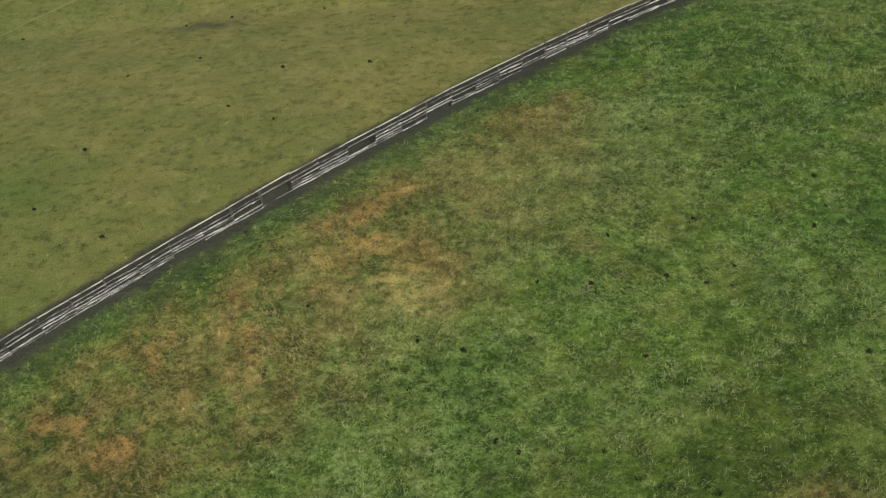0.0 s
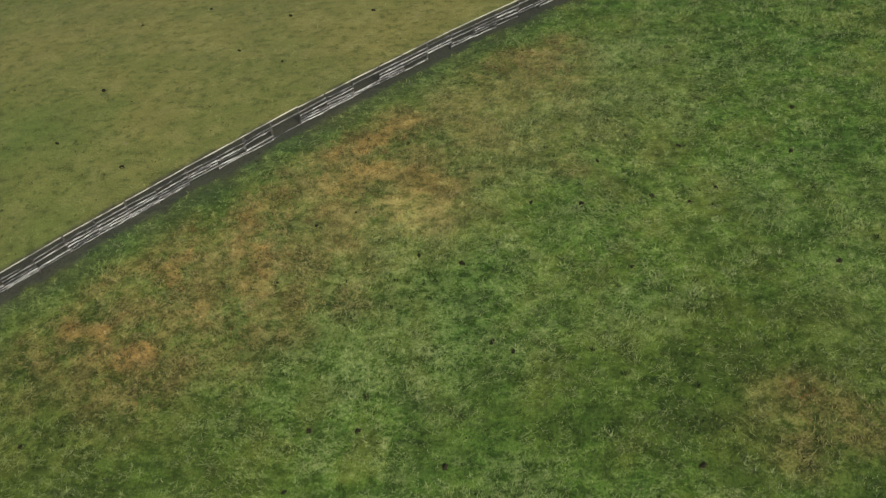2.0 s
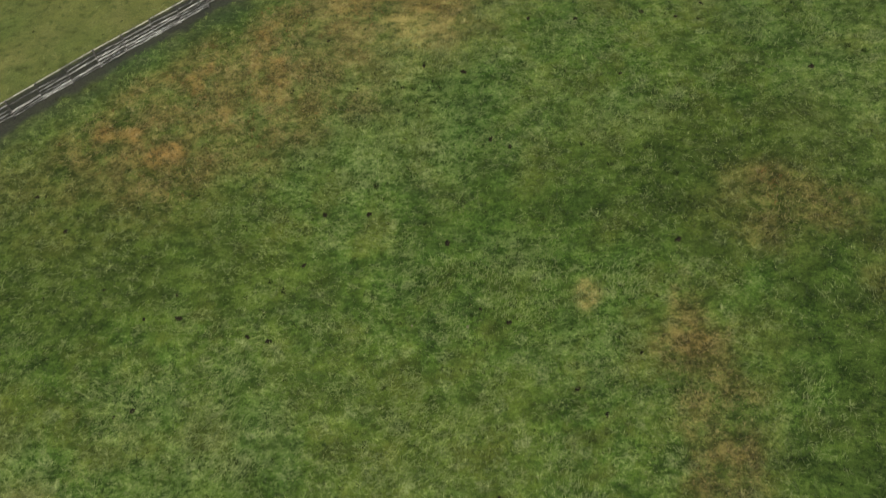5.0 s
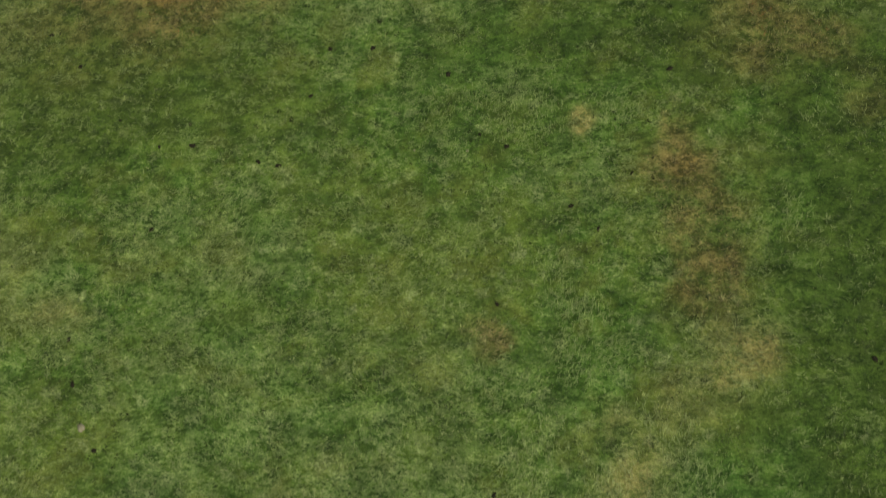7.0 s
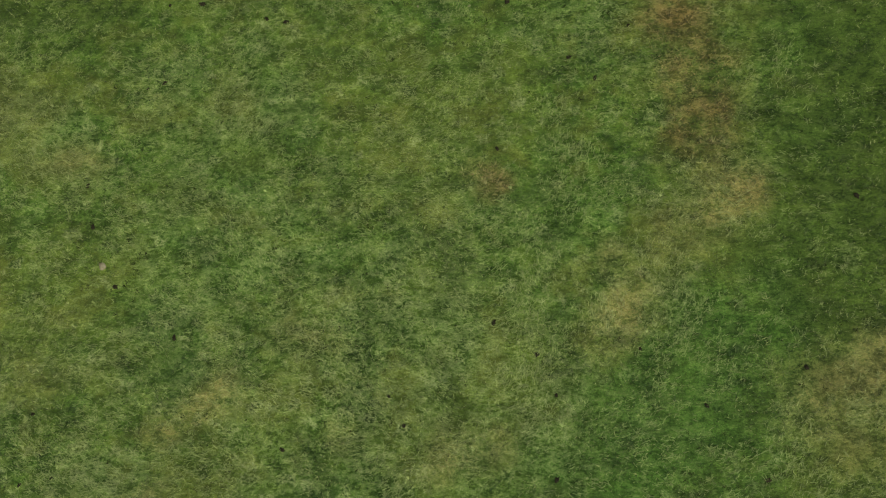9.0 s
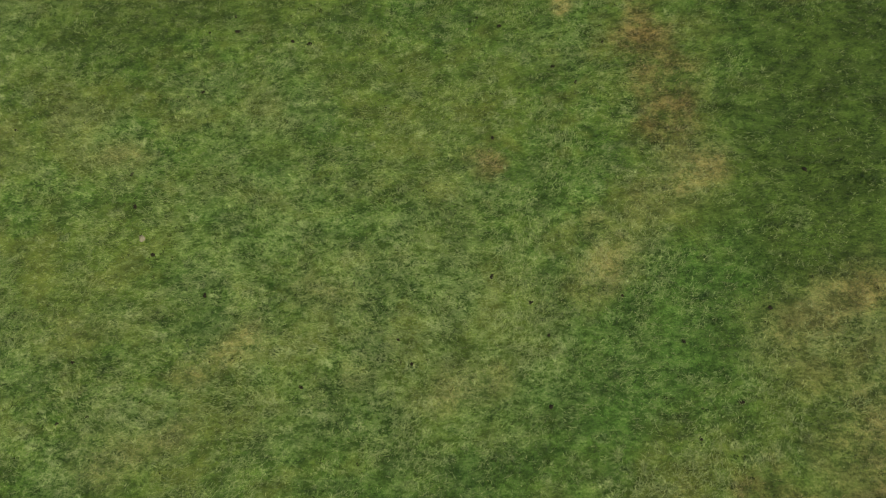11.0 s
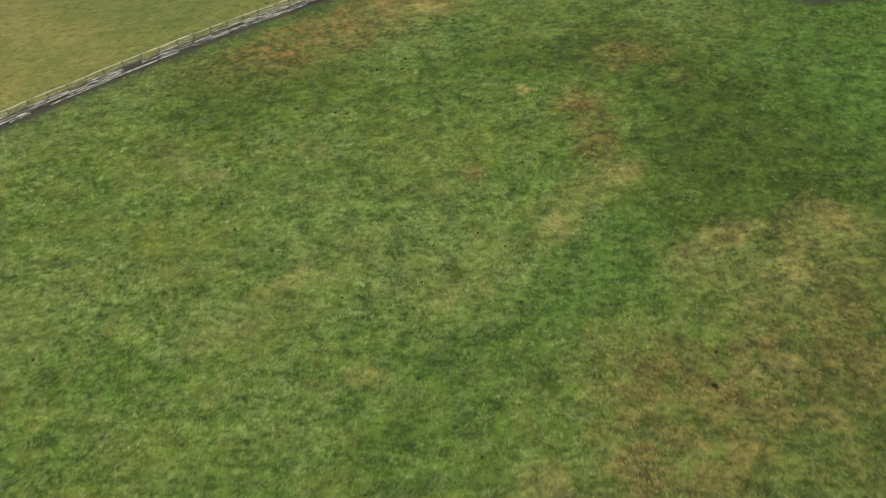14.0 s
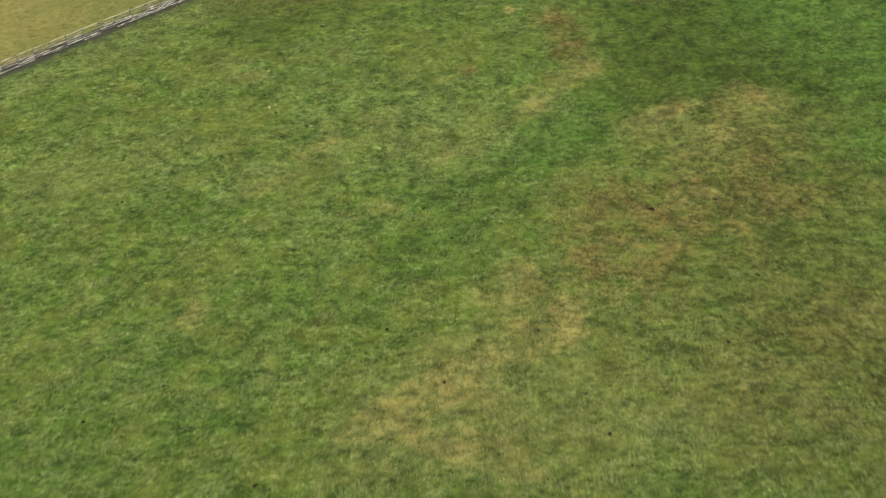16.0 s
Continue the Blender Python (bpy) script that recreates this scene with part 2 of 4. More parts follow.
LUSH_2 = [
    (1.3, 13.8, 1.9, 13.8, 0.6, 0.6), (30.7, 12.9, 31.8, 1.2, 3.9, 0.75), (21.4, 12.7, 21.1, 8.4, 1.6, 0.6), (-1.5, 9.6, 0.4, 8.6, 2.4, 0.25),
    (-7.8, 9.1, -6.8, 8.5, 1.0, 0.4), (21.5, 5.8, 22.9, 2.6, 1.5, 0.7), (23.4, 5.0, 23.8, -3.2, 1.8, 0.5), (19.0, -0.5, 19.5, -3.8, 1.4, 0.5),
    (25.4, -1.2, 44.2, 0.2, 2.7, 0.75), (-6.2, -6.3, -4.6, -7.0, 0.8, 0.35), (15.2, -12.5, 20.3, -9.3, 1.4, 0.7), (12.5, -12.7, 7.2, -16.4, 2.0, 0.7),
    (11.7, -15.1, 17.3, -13.0, 1.2, 0.7), (14.2, -15.3, 15.5, -9.9, 1.4, 0.6), (10.0, -15.5, 13.9, -12.2, 2.0, 0.8), (5.8, -16.6, 8.3, -16.3, 1.2, 0.7)]
LUSH_3 = [
    (7.2, -16.8, 0.6, -21.8, 2.1, 0.55), (11.3, -16.8, 5.1, -20.6, 1.4, 0.65), (9.2, -17.3, 8.5, -20.2, 1.0, 0.7), (13.3, -18.9, 15.3, -17.3, 1.1, 0.4),
    (3.3, -22.6, -4.1, -23.1, 1.6, 0.5), (-3.5, -24.0, 2.9, -22.1, 1.3, 0.5), (-3.9, -29.1, 2.2, -28.6, 1.7, 0.4), (-2.9, -31.9, 1.6, -29.2, 2.0, 0.55),
    (21.6, -31.9, 24.0, -31.7, 1.2, 0.6), (-9.3, -37.0, -5.6, -35.9, 1.4, 0.5), (-16.9, -50.0, -15.1, -46.7, 1.7, 0.35), (-29.0, -53.9, -26.4, -53.6, 2.0, 0.8)]
LUSH = LUSH_1 + LUSH_2 + LUSH_3
PALE_1 = [
    (10.1, 43.9, 14.7, 44.6, 1.5, 0.5), (13.2, 40.1, 15.5, 37.2, 1.2, 0.5), (10.1, 39.0, 13.2, 39.9, 1.5, 0.5), (2.8, 35.7, 4.2, 34.5, 1.1, 0.35),
    (17.6, 30.8, 19.1, 29.1, 1.3, 0.4), (-6.5, 23.7, -5.9, 23.3, 0.6, 0.5), (9.4, 22.0, 12.0, 22.2, 1.3, 0.5), (-5.3, 19.7, -4.1, 19.4, 0.7, 0.6),
    (-5.5, 19.2, -3.3, 19.8, 1.0, 0.6), (-0.7, 18.9, 0.5, 17.4, 0.9, 0.3), (3.4, 12.8, 5.1, 12.1, 0.9, 0.5), (7.2, 7.2, 9.1, 8.5, 1.4, 0.3),
    (-25.9, 4.1, -23.4, 3.6, 0.9, 0.5), (-15.8, 3.6, -10.4, 3.7, 2.1, 0.4), (-24.7, 2.6, -22.4, -0.1, 1.4, 0.35), (-12.1, 2.0, -11.4, 1.5, 0.9, 0.4)]
PALE_2 = [
    (-22.5, -0.4, -20.8, -0.5, 1.4, 0.4), (13.8, -3.2, 16.4, -2.3, 0.8, 0.5), (11.8, -5.3, 14.6, -3.6, 1.0, 0.5), (20.3, -6.8, 20.5, -7.1, 0.4, 0.6),
    (-3.8, -9.2, -0.7, -9.0, 1.8, 0.45), (-5.4, -9.2, -3.0, -15.2, 1.7, 0.3), (8.6, -9.6, 11.5, -8.3, 1.0, 0.5), (-0.9, -10.5, -2.7, -10.7, 0.9, 0.4),
    (-31.9, -10.7, -26.9, -15.1, 2.4, 0.35), (2.2, -11.1, 4.3, -14.2, 1.7, 0.3), (21.0, -12.4, 21.3, -14.0, 1.0, 0.5), (-2.2, -12.7, -0.7, -12.3, 0.8, 0.5),
    (-12.8, -13.2, -11.8, -13.5, 0.8, 0.4), (4.5, -13.5, 5.7, -13.5, 0.9, 0.5), (18.3, -14.8, 22.9, -13.9, 1.0, 0.5), (-40.2, -17.0, -34.7, -16.0, 2.7, 0.4)]
PALE_3 = [
    (-18.4, -17.1, -17.2, -16.9, 0.9, 0.4), (22.9, -17.8, 26.0, -16.7, 1.6, 0.4), (-21.4, -20.2, -16.2, -18.2, 1.3, 0.5), (-14.4, -24.4, -9.9, -28.1, 2.1, 0.3),
    (-14.6, -44.3, -11.9, -45.8, 1.1, 0.4), (12.3, -52.8, 14.7, -52.4, 1.3, 0.4)]
PALE = PALE_1 + PALE_2 + PALE_3


def ragged_edge(x, y, seed):
    return 1.5 * (fractal(x, y, 2.6, seed, 5) - 0.5)


def smooth(k):
    k = np.clip(k, 0, 1)
    return k * k * (3 - 2 * k)


def patches(x, y, ovals, strokes, seed):
    """How strongly a kind of sward covers each place: soft ovals and strokes with ragged edges."""
    wx = x + 2.2 * (fractal(x, y, 3.0, seed, 4) - 0.5)
    wy = y + 2.2 * (fractal(x, y, 3.0, seed + 20, 4) - 0.5)
    edge = ragged_edge(x, y, seed + 7)
    bare = np.ones_like(x)
    for cx, cy, rx, ry, s in ovals:
        d = np.sqrt(((wx - cx) / (rx * 1.25)) ** 2 + ((wy - cy) / (ry * 1.25)) ** 2) + 0.6 * edge
        bare *= 1 - s * smooth((1.55 - d) / 1.2)
    for x0, y0, x1, y1, half, s in strokes:
        near = np.nonzero((np.abs(wx - (x0 + x1) / 2) < abs(x1 - x0) / 2 + 3 * half + 1) & (np.abs(wy - (y0 + y1) / 2) < abs(y1 - y0) / 2 + 3 * half + 1))[0]
        px, py, dx, dy = wx[near], wy[near], x1 - x0, y1 - y0
        k = np.clip(((px - x0) * dx + (py - y0) * dy) / (dx * dx + dy * dy + 0.01), 0, 1)
        d = np.hypot(px - x0 - k * dx, py - y0 - k * dy) / (half * 1.2) + 1.3 * edge[near]
        bare[near] *= 1 - s * smooth((1.7 - d) / 1.2)
    return 1 - bare


def wobble(x, y, seed):
    return 2.2 * (fractal(x, y, 1.4, seed, 3) - 0.5)


def sward(x, y):
    """The sward at each place, as two groups of weights: dry, straw, lush, dull; pale, far field, mud with fence-foot
    shade.
    """
    dry = patches(x, y, DRY_BROAD, DRY, 31)
    straw = patches(x, y, STRAW_BROAD, STRAW, 41)
    lush = np.maximum(0.75 * patches(x, y, LUSH_BROAD + LUSH_MORE, [], 51), patches(x, y, [], LUSH, 52))
    pale = patches(x, y, PALE_BROAD, PALE, 61)
    dull = patches(x, y, DULL_BROAD, [], 66)
    off = (fence_y(x) - y) / 1.25              # metres on the near side of the fence
    ragged = off + 1.1 * (fractal(x, y, 1.5, 71, 3) - 0.5)
    lush = np.maximum(lush, 0.5 * np.exp(-((ragged - 2.4) / 1.5) ** 2) * smooth((x + 28) / 8))
    pale = np.maximum(pale, 0.8 * np.exp(-((off - 4.5) / 4.0) ** 2) * smooth((-24 - x) / 8))
    dry, straw = [w * (1 - 0.8 * np.exp(-((ragged - 1.6) / 1.3) ** 2)) for w in (dry, straw)]
    # deeper green to the right, with some lens falloff painted into it
    lush = np.maximum(lush, 0.95 * np.clip((x + 5 * (fractal(x, y, 7, 77, 3) - 0.5) - 13) / 11, 0, 1) * np.clip((38 - y) / 10, 0, 1) * np.clip((y + 34) / 12, 0, 1) * (1 - 0.85 * np.exp(-((x - 27) / 8) ** 2 - ((y - 23) / 9) ** 2)))
    far_field = np.clip(0.5 - ragged / 0.7, 0, 1)
    # fence foot: muddy verge, with the soft shade along it painted in
    mud = np.exp(-np.abs((ragged - 0.2) / 0.85) ** 2.2) * (0.9 + 0.1 * np.clip(ragged, -1, 1))
    mud = np.maximum(mud, 0.4 * np.exp(-((ragged - 1.3) / 1.0) ** 2))
    mud = np.maximum(mud, 0.92 * smooth((2.15 + off + 0.5 * (fractal(x, y, 0.9, 73, 3) - 0.5)) / 0.5) * (off < 0.5))
    gate = np.exp(-(((x - 43.5) / 5.2) ** 4 + ((y - 25.4) / 2.0) ** 4))
    scrape = np.exp(-(((wobble(x, y, 81) + x + 19.5) / 2.6) ** 2 + ((wobble(x, y, 83) + y - 61.6) / 1.1) ** 2))
    mud = np.maximum(mud, 0.7 * scrape)
    return np.stack([dry, straw, lush, dull], -1), np.stack([pale, far_field, np.maximum(mud, gate), np.ones_like(x)], -1)


# ---- materials ----
def material(name):
    m = bpy.data.materials.new(name)
    m.use_nodes = True
    return m, m.node_tree.nodes, m.node_tree.links, m.node_tree.nodes["Principled BSDF"]


def noise_node(n, l, scale, detail=4.0, rough=0.55, vector=None):
    t = n.new("ShaderNodeTexNoise")
    t.inputs["Scale"].default_value, t.inputs["Detail"].default_value, t.inputs["Roughness"].default_value = scale, detail, rough
    if vector:
        l.new(vector, t.inputs["Vector"])
    return t.outputs[0]


def ramp(n, l, value, lo, hi):
    r = n.new("ShaderNodeMapRange")
    r.interpolation_type = "SMOOTHSTEP"
    l.new(value, r.inputs[0])
    r.inputs[1].default_value, r.inputs[2].default_value = lo, hi
    return r.outputs[0]


def calc(n, l, kind, a, b):
    m = n.new("ShaderNodeMath")
    m.operation = kind
    for i, v in enumerate((a, b)):
        if isinstance(v, (int, float)):
            m.inputs[i].default_value = v
        else:
            l.new(v, m.inputs[i])
    return m.outputs[0]


def blend(n, l, factor, a, b, kind="MIX"):
    m = n.new("ShaderNodeMix")
    m.data_type, m.blend_type = "RGBA", kind
    for socket, v in ((m.inputs[0], factor), (m.inputs[6], a), (m.inputs[7], b)):
        if isinstance(v, (int, float)):
            socket.default_value = v
        elif isinstance(v, tuple):
            socket.default_value = (*v, 1)
        else:
            l.new(v, socket)
    return m.outputs[2]


def turf(name, blades, shades=(0.43, 1.42), bleach=0.0):
    """Grass: colours by the kind of sward, broken up by noise at several scales. blades: for single leaves."""
    m, n, l, b = material(name)
    shift = n.new("ShaderNodeMapping")
    shift.inputs["Location"].default_value, shift.inputs["Scale"].default_value = (3.13, 7.71, 5.37), (1.0, 1.0, 0.5)
    l.new(n.new("ShaderNodeNewGeometry").outputs["Position"], shift.inputs[0])
    place = shift.outputs[0]
    one, two = n.new("ShaderNodeAttribute"), n.new("ShaderNodeAttribute")
    one.attribute_name, two.attribute_name = "sward_a", "sward_b"
    sa, sb = n.new("ShaderNodeSeparateColor"), n.new("ShaderNodeSeparateColor")
    l.new(one.outputs["Color"], sa.inputs[0])
    l.new(two.outputs["Color"], sb.inputs[0])
    dry, straw, lush = sa.outputs
    dull = one.outputs["Alpha"]
    pale, far_field, mud = sb.outputs
    flat = n.new("ShaderNodeMapping")
    flat.inputs["Scale"].default_value = (0.8, 1.1, 1.0)
    l.new(place, flat.inputs[0])
    lay = flat.outputs[0]
    big = noise_node(n, l, 0.13, 3, 0.5, place)
    mid = noise_node(n, l, 0.5, 5, 0.62, place)
    clump = noise_node(n, l, 1.7, 4, 0.6, lay)
    small = noise_node(n, l, 6.5, 4, 0.68, lay)
    fine = noise_node(n, l, 17.0, 3, 0.7, lay)
    tuft = calc(n, l, "ADD", calc(n, l, "MULTIPLY", clump, 0.42), calc(n, l, "MULTIPLY", small, 0.58))
    low, high = ramp(n, l, tuft, 0.42, 0.51), ramp(n, l, tuft, 0.525, 0.585)
    zone = ramp(n, l, mid, 0.40, 0.60)
    warp = n.new("ShaderNodeVectorMath")
    warp.operation = "MULTIPLY_ADD"
    drift = n.new("ShaderNodeTexNoise")
    drift.inputs["Scale"].default_value, drift.inputs["Detail"].default_value = 2.2, 3.0
    l.new(place, drift.inputs["Vector"])
    l.new(drift.outputs[1], warp.inputs[0])
    warp.inputs[1].default_value = (1.3, 1.0, 0.0)
    l.new(lay, warp.inputs[2])
    cells = n.new("ShaderNodeTexVoronoi")
    cells.inputs["Scale"].default_value = 1.25
    l.new(warp.outputs[0], cells.inputs["Vector"])
    pick = n.new("ShaderNodeSeparateColor")
    l.new(cells.outputs["Color"], pick.inputs[0])
    inside = ramp(n, l, cells.outputs["Distance"], 0.62, 0.22)
    pale_tuft = calc(n, l, "MULTIPLY", inside, ramp(n, l, pick.outputs[0], 0.62, 0.92))
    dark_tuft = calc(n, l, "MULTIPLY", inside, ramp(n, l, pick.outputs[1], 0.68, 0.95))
    hue = noise_node(n, l, 0.33, 4, 0.6, place)
    combed = n.new("ShaderNodeMapping")
    combed.inputs["Rotation"].default_value = (0, 0, 0.55)
    combed.inputs["Scale"].default_value = (0.9, 2.6, 1.0)
    l.new(warp.outputs[0], combed.inputs[0])
    strand = noise_node(n, l, 2.3, 4, 0.62, combed.outputs[0])
    wisp = calc(n, l, "MULTIPLY", ramp(n, l, strand, 0.52, 0.63), ramp(n, l, noise_node(n, l, 0.75, 3, 0.6, place), 0.40, 0.58))
    # shade of the gaps between strands, put into the grass colour
    gap_shade = ramp(n, l, strand, 0.46, 0.36)
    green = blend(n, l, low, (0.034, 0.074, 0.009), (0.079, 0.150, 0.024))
    green = blend(n, l, calc(n, l, "MULTIPLY", high, calc(n, l, "ADD", calc(n, l, "MULTIPLY", zone, 0.5), 0.2)), green, (0.238, 0.308, 0.108))
    green = blend(n, l, calc(n, l, "MULTIPLY", ramp(n, l, mid, 0.44, 0.62), 0.5), green, (0.113, 0.180, 0.028))
    green = blend(n, l, calc(n, l, "MULTIPLY", ramp(n, l, big, 0.42, 0.66), 0.4), green, (0.136, 0.168, 0.031))
    green = blend(n, l, calc(n, l, "MULTIPLY", ramp(n, l, hue, 0.50, 0.64), 0.6), green, (0.142, 0.168, 0.034))
    green = blend(n, l, calc(n, l, "MULTIPLY", ramp(n, l, hue, 0.46, 0.35), 0.5), green, (0.070, 0.130, 0.028))
    green = blend(n, l, calc(n, l, "MULTIPLY", calc(n, l, "MULTIPLY", pale_tuft, ramp(n, l, small, 0.40, 0.58)), 0.75), green, (0.270, 0.315, 0.140))
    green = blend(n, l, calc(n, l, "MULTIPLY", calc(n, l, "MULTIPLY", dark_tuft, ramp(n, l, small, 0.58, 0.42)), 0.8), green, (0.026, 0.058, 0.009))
    green = blend(n, l, calc(n, l, "MULTIPLY", gap_shade, 0.5), green, (0.046, 0.092, 0.014))
    green = blend(n, l, calc(n, l, "MULTIPLY", wisp, 0.6), green, (0.240, 0.308, 0.106))
    stubble = blend(n, l, ramp(n, l, big, 0.36, 0.62), (0.232, 0.215, 0.066), (0.172, 0.188, 0.052))
    stubble = blend(n, l, calc(n, l, "MULTIPLY", ramp(n, l, mid, 0.45, 0.7), 0.5), stubble, (0.290, 0.268, 0.098))
    stubble = blend(n, l, calc(n, l, "MULTIPLY", calc(n, l, "MULTIPLY", dark_tuft, ramp(n, l, small, 0.60, 0.42)), 0.7), stubble, (0.060, 0.066, 0.016))
    stubble = blend(n, l, calc(n, l, "MULTIPLY", ramp(n, l, clump, 0.46, 0.34), 0.6), stubble, (0.090, 0.108, 0.024))
    col = blend(n, l, far_field, green, stubble)
    speckle = ramp(n, l, tuft, 0.44, 0.56)
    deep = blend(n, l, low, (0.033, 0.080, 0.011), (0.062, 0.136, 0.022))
    deep = blend(n, l, calc(n, l, "MULTIPLY", high, 0.45), deep, (0.110, 0.182, 0.040))
    deep = blend(n, l, calc(n, l, "MULTIPLY", calc(n, l, "MULTIPLY", pale_tuft, ramp(n, l, small, 0.40, 0.58)), 0.5), deep, (0.17, 0.24, 0.085))
    deep = blend(n, l, calc(n, l, "MULTIPLY", wisp, 0.28), deep, (0.19, 0.25, 0.09))
    col = blend(n, l, calc(n, l, "MULTIPLY", lush, 0.86), col, deep)
    # dark olive for dull grass and for the falloff painted on the right
    dull_olive = blend(n, l, low, (0.027, 0.050, 0.006), (0.061, 0.090, 0.014))
    col = blend(n, l, calc(n, l, "MULTIPLY", dull, 0.75), col, dull_olive)
    col = blend(n, l, calc(n, l, "MULTIPLY", calc(n, l, "MULTIPLY", pale, speckle), 0.6), col, (0.215, 0.262, 0.110))
    brown = blend(n, l, ramp(n, l, tuft, 0.43, 0.56), (0.092, 0.082, 0.023), (0.226, 0.180, 0.068))
    brown = blend(n, l, calc(n, l, "MULTIPLY", ramp(n, l, dry, 0.90, 1.0), ramp(n, l, tuft, 0.38, 0.56)), brown, (0.41, 0.240, 0.085))
    patchy = calc(n, l, "ADD", calc(n, l, "MULTIPLY", ramp(n, l, mid, 0.36, 0.60), 0.66), 0.26)
    col = blend(n, l, calc(n, l, "MAXIMUM", calc(n, l, "MULTIPLY", dry, patchy), calc(n, l, "MULTIPLY", ramp(n, l, dry, 0.90, 1.0), 0.85)), col, brown)
    bleached = blend(n, l, ramp(n, l, straw, 0.55, 0.97), (0.228, 0.222, 0.080), (0.345, 0.285, 0.108))
    cover = calc(n, l, "ADD", calc(n, l, "MULTIPLY", speckle, 0.5), calc(n, l, "ADD", calc(n, l, "MULTIPLY", zone, 0.3), 0.15))
    col = blend(n, l, calc(n, l, "MULTIPLY", straw, cover), col, bleached)
    sweep = noise_node(n, l, 0.6, 5, 0.62, lay)
    tint = blend(n, l, ramp(n, l, sweep, 0.34, 0.66), (0.74, 0.75, 0.67), (1.24, 1.22, 1.12))
    col = blend(n, l, calc(n, l, "SUBTRACT", 1.0, calc(n, l, "MULTIPLY", far_field, 0.65)), col, tint, "MULTIPLY")
    # clump relief painted as tone: low places darker, high ones lighter
    relief_tone = blend(n, l, ramp(n, l, clump, 0.38, 0.62), (0.90, 0.905, 0.89), (1.09, 1.085, 1.07))
    col = blend(n, l, calc(n, l, "SUBTRACT", 1.0, calc(n, l, "MULTIPLY", far_field, 0.5)), col, relief_tone, "MULTIPLY")
    if blades:
        info = n.new("ShaderNodeNewGeometry").outputs["Random Per Island"]
        shade = n.new("ShaderNodeMapRange")
        l.new(info, shade.inputs[0])
        shade.inputs[3].default_value, shade.inputs[4].default_value = shades
        tone = n.new("ShaderNodeCombineColor")
        for i in range(3):
            l.new(shade.outputs[0], tone.inputs[i])
        col = blend(n, l, 1.0, col, tone.outputs[0], "MULTIPLY")
        if bleach:
            col = blend(n, l, bleach, col, blend(n, l, ramp(n, l, dry, 0.3, 0.8), (0.285, 0.326, 0.122), (0.330, 0.250, 0.105)))
        else:
            col = blend(n, l, calc(n, l, "MULTIPLY", ramp(n, l, info, 0.86, 0.95), 0.8), col, blend(n, l, ramp(n, l, dry, 0.3, 0.8), (0.300, 0.330, 0.125), (0.350, 0.265, 0.105)))
    else:
        thatch = blend(n, l, ramp(n, l, fine, 0.38, 0.62), (0.74, 0.74, 0.74), (1.24, 1.24, 1.24))
        col = blend(n, l, 0.85, col, thatch, "MULTIPLY")
        soil = blend(n, l, small, (0.028, 0.027, 0.024), (0.066, 0.063, 0.058))
        col = blend(n, l, calc(n, l, "MULTIPLY", mud, 0.97), col, soil)
        bump = n.new("ShaderNodeBump")
        bump.inputs["Strength"].default_value, bump.inputs["Distance"].default_value = 1.0, 0.16
        l.new(calc(n, l, "ADD", calc(n, l, "MULTIPLY", clump, 0.8), calc(n, l, "ADD", calc(n, l, "MULTIPLY", small, 1.0), calc(n, l, "MULTIPLY", fine, 0.25))), bump.inputs["Height"])
        l.new(bump.outputs[0], b.inputs["Normal"])
    l.new(col, b.inputs["Base Color"])
    b.inputs["Roughness"].default_value = 0.85 if not blades else 0.6
    b.inputs["Specular IOR Level"].default_value = 0.2 if not blades else 0.3
    return m


def weathered_wood(name, dark, light, streak=0.0):
    """Old grey boards: each its own tone, grain along it, and pale streaks of bleached wood with painted highlights."""
    m, n, l, b = material(name)
    place = n.new("ShaderNodeTexCoord").outputs["Object"]
    rnd = n.new("ShaderNodeObjectInfo").outputs["Random"]
    apart = n.new("ShaderNodeVectorMath")
    apart.operation = "MULTIPLY_ADD"
    l.new(rnd, apart.inputs[0])
    apart.inputs[1].default_value = (37.0, 53.0, 71.0)
    l.new(place, apart.inputs[2])
    stretch = n.new("ShaderNodeMapping")
    stretch.inputs["Scale"].default_value = (1.2, 14, 14)
    l.new(apart.outputs[0], stretch.inputs[0])
    grain = noise_node(n, l, 3.0, 5, 0.65, stretch.outputs[0])
    long_way = n.new("ShaderNodeMapping")
    long_way.inputs["Scale"].default_value = (0.8, 5, 5)
    l.new(apart.outputs[0], long_way.inputs[0])
    bleach_glint = noise_node(n, l, 3.0, 3, 0.6, long_way.outputs[0])
    stain = noise_node(n, l, 2.6, 3, 0.6, apart.outputs[0])
    col = blend(n, l, calc(n, l, "POWER", rnd, 1.5), dark, light)
    col = blend(n, l, calc(n, l, "MULTIPLY", ramp(n, l, grain, 0.35, 0.75), 0.5), col, tuple(c * 0.55 for c in dark))
    col = blend(n, l, calc(n, l, "MULTIPLY", ramp(n, l, stain, 0.48, 0.60), 0.7), col, (0.07, 0.066, 0.06))
    if streak:
        col = blend(n, l, calc(n, l, "MULTIPLY", ramp(n, l, bleach_glint, 0.50, 0.58), streak), col, (0.74, 0.735, 0.72))
    l.new(col, b.inputs["Base Color"])
    b.inputs["Roughness"].default_value = 0.8
    bump = n.new("ShaderNodeBump")
    bump.inputs["Strength"].default_value, bump.inputs["Distance"].default_value = 0.5, 0.01
    l.new(grain, bump.inputs["Height"])
    l.new(bump.outputs[0], b.inputs["Normal"])
    return m


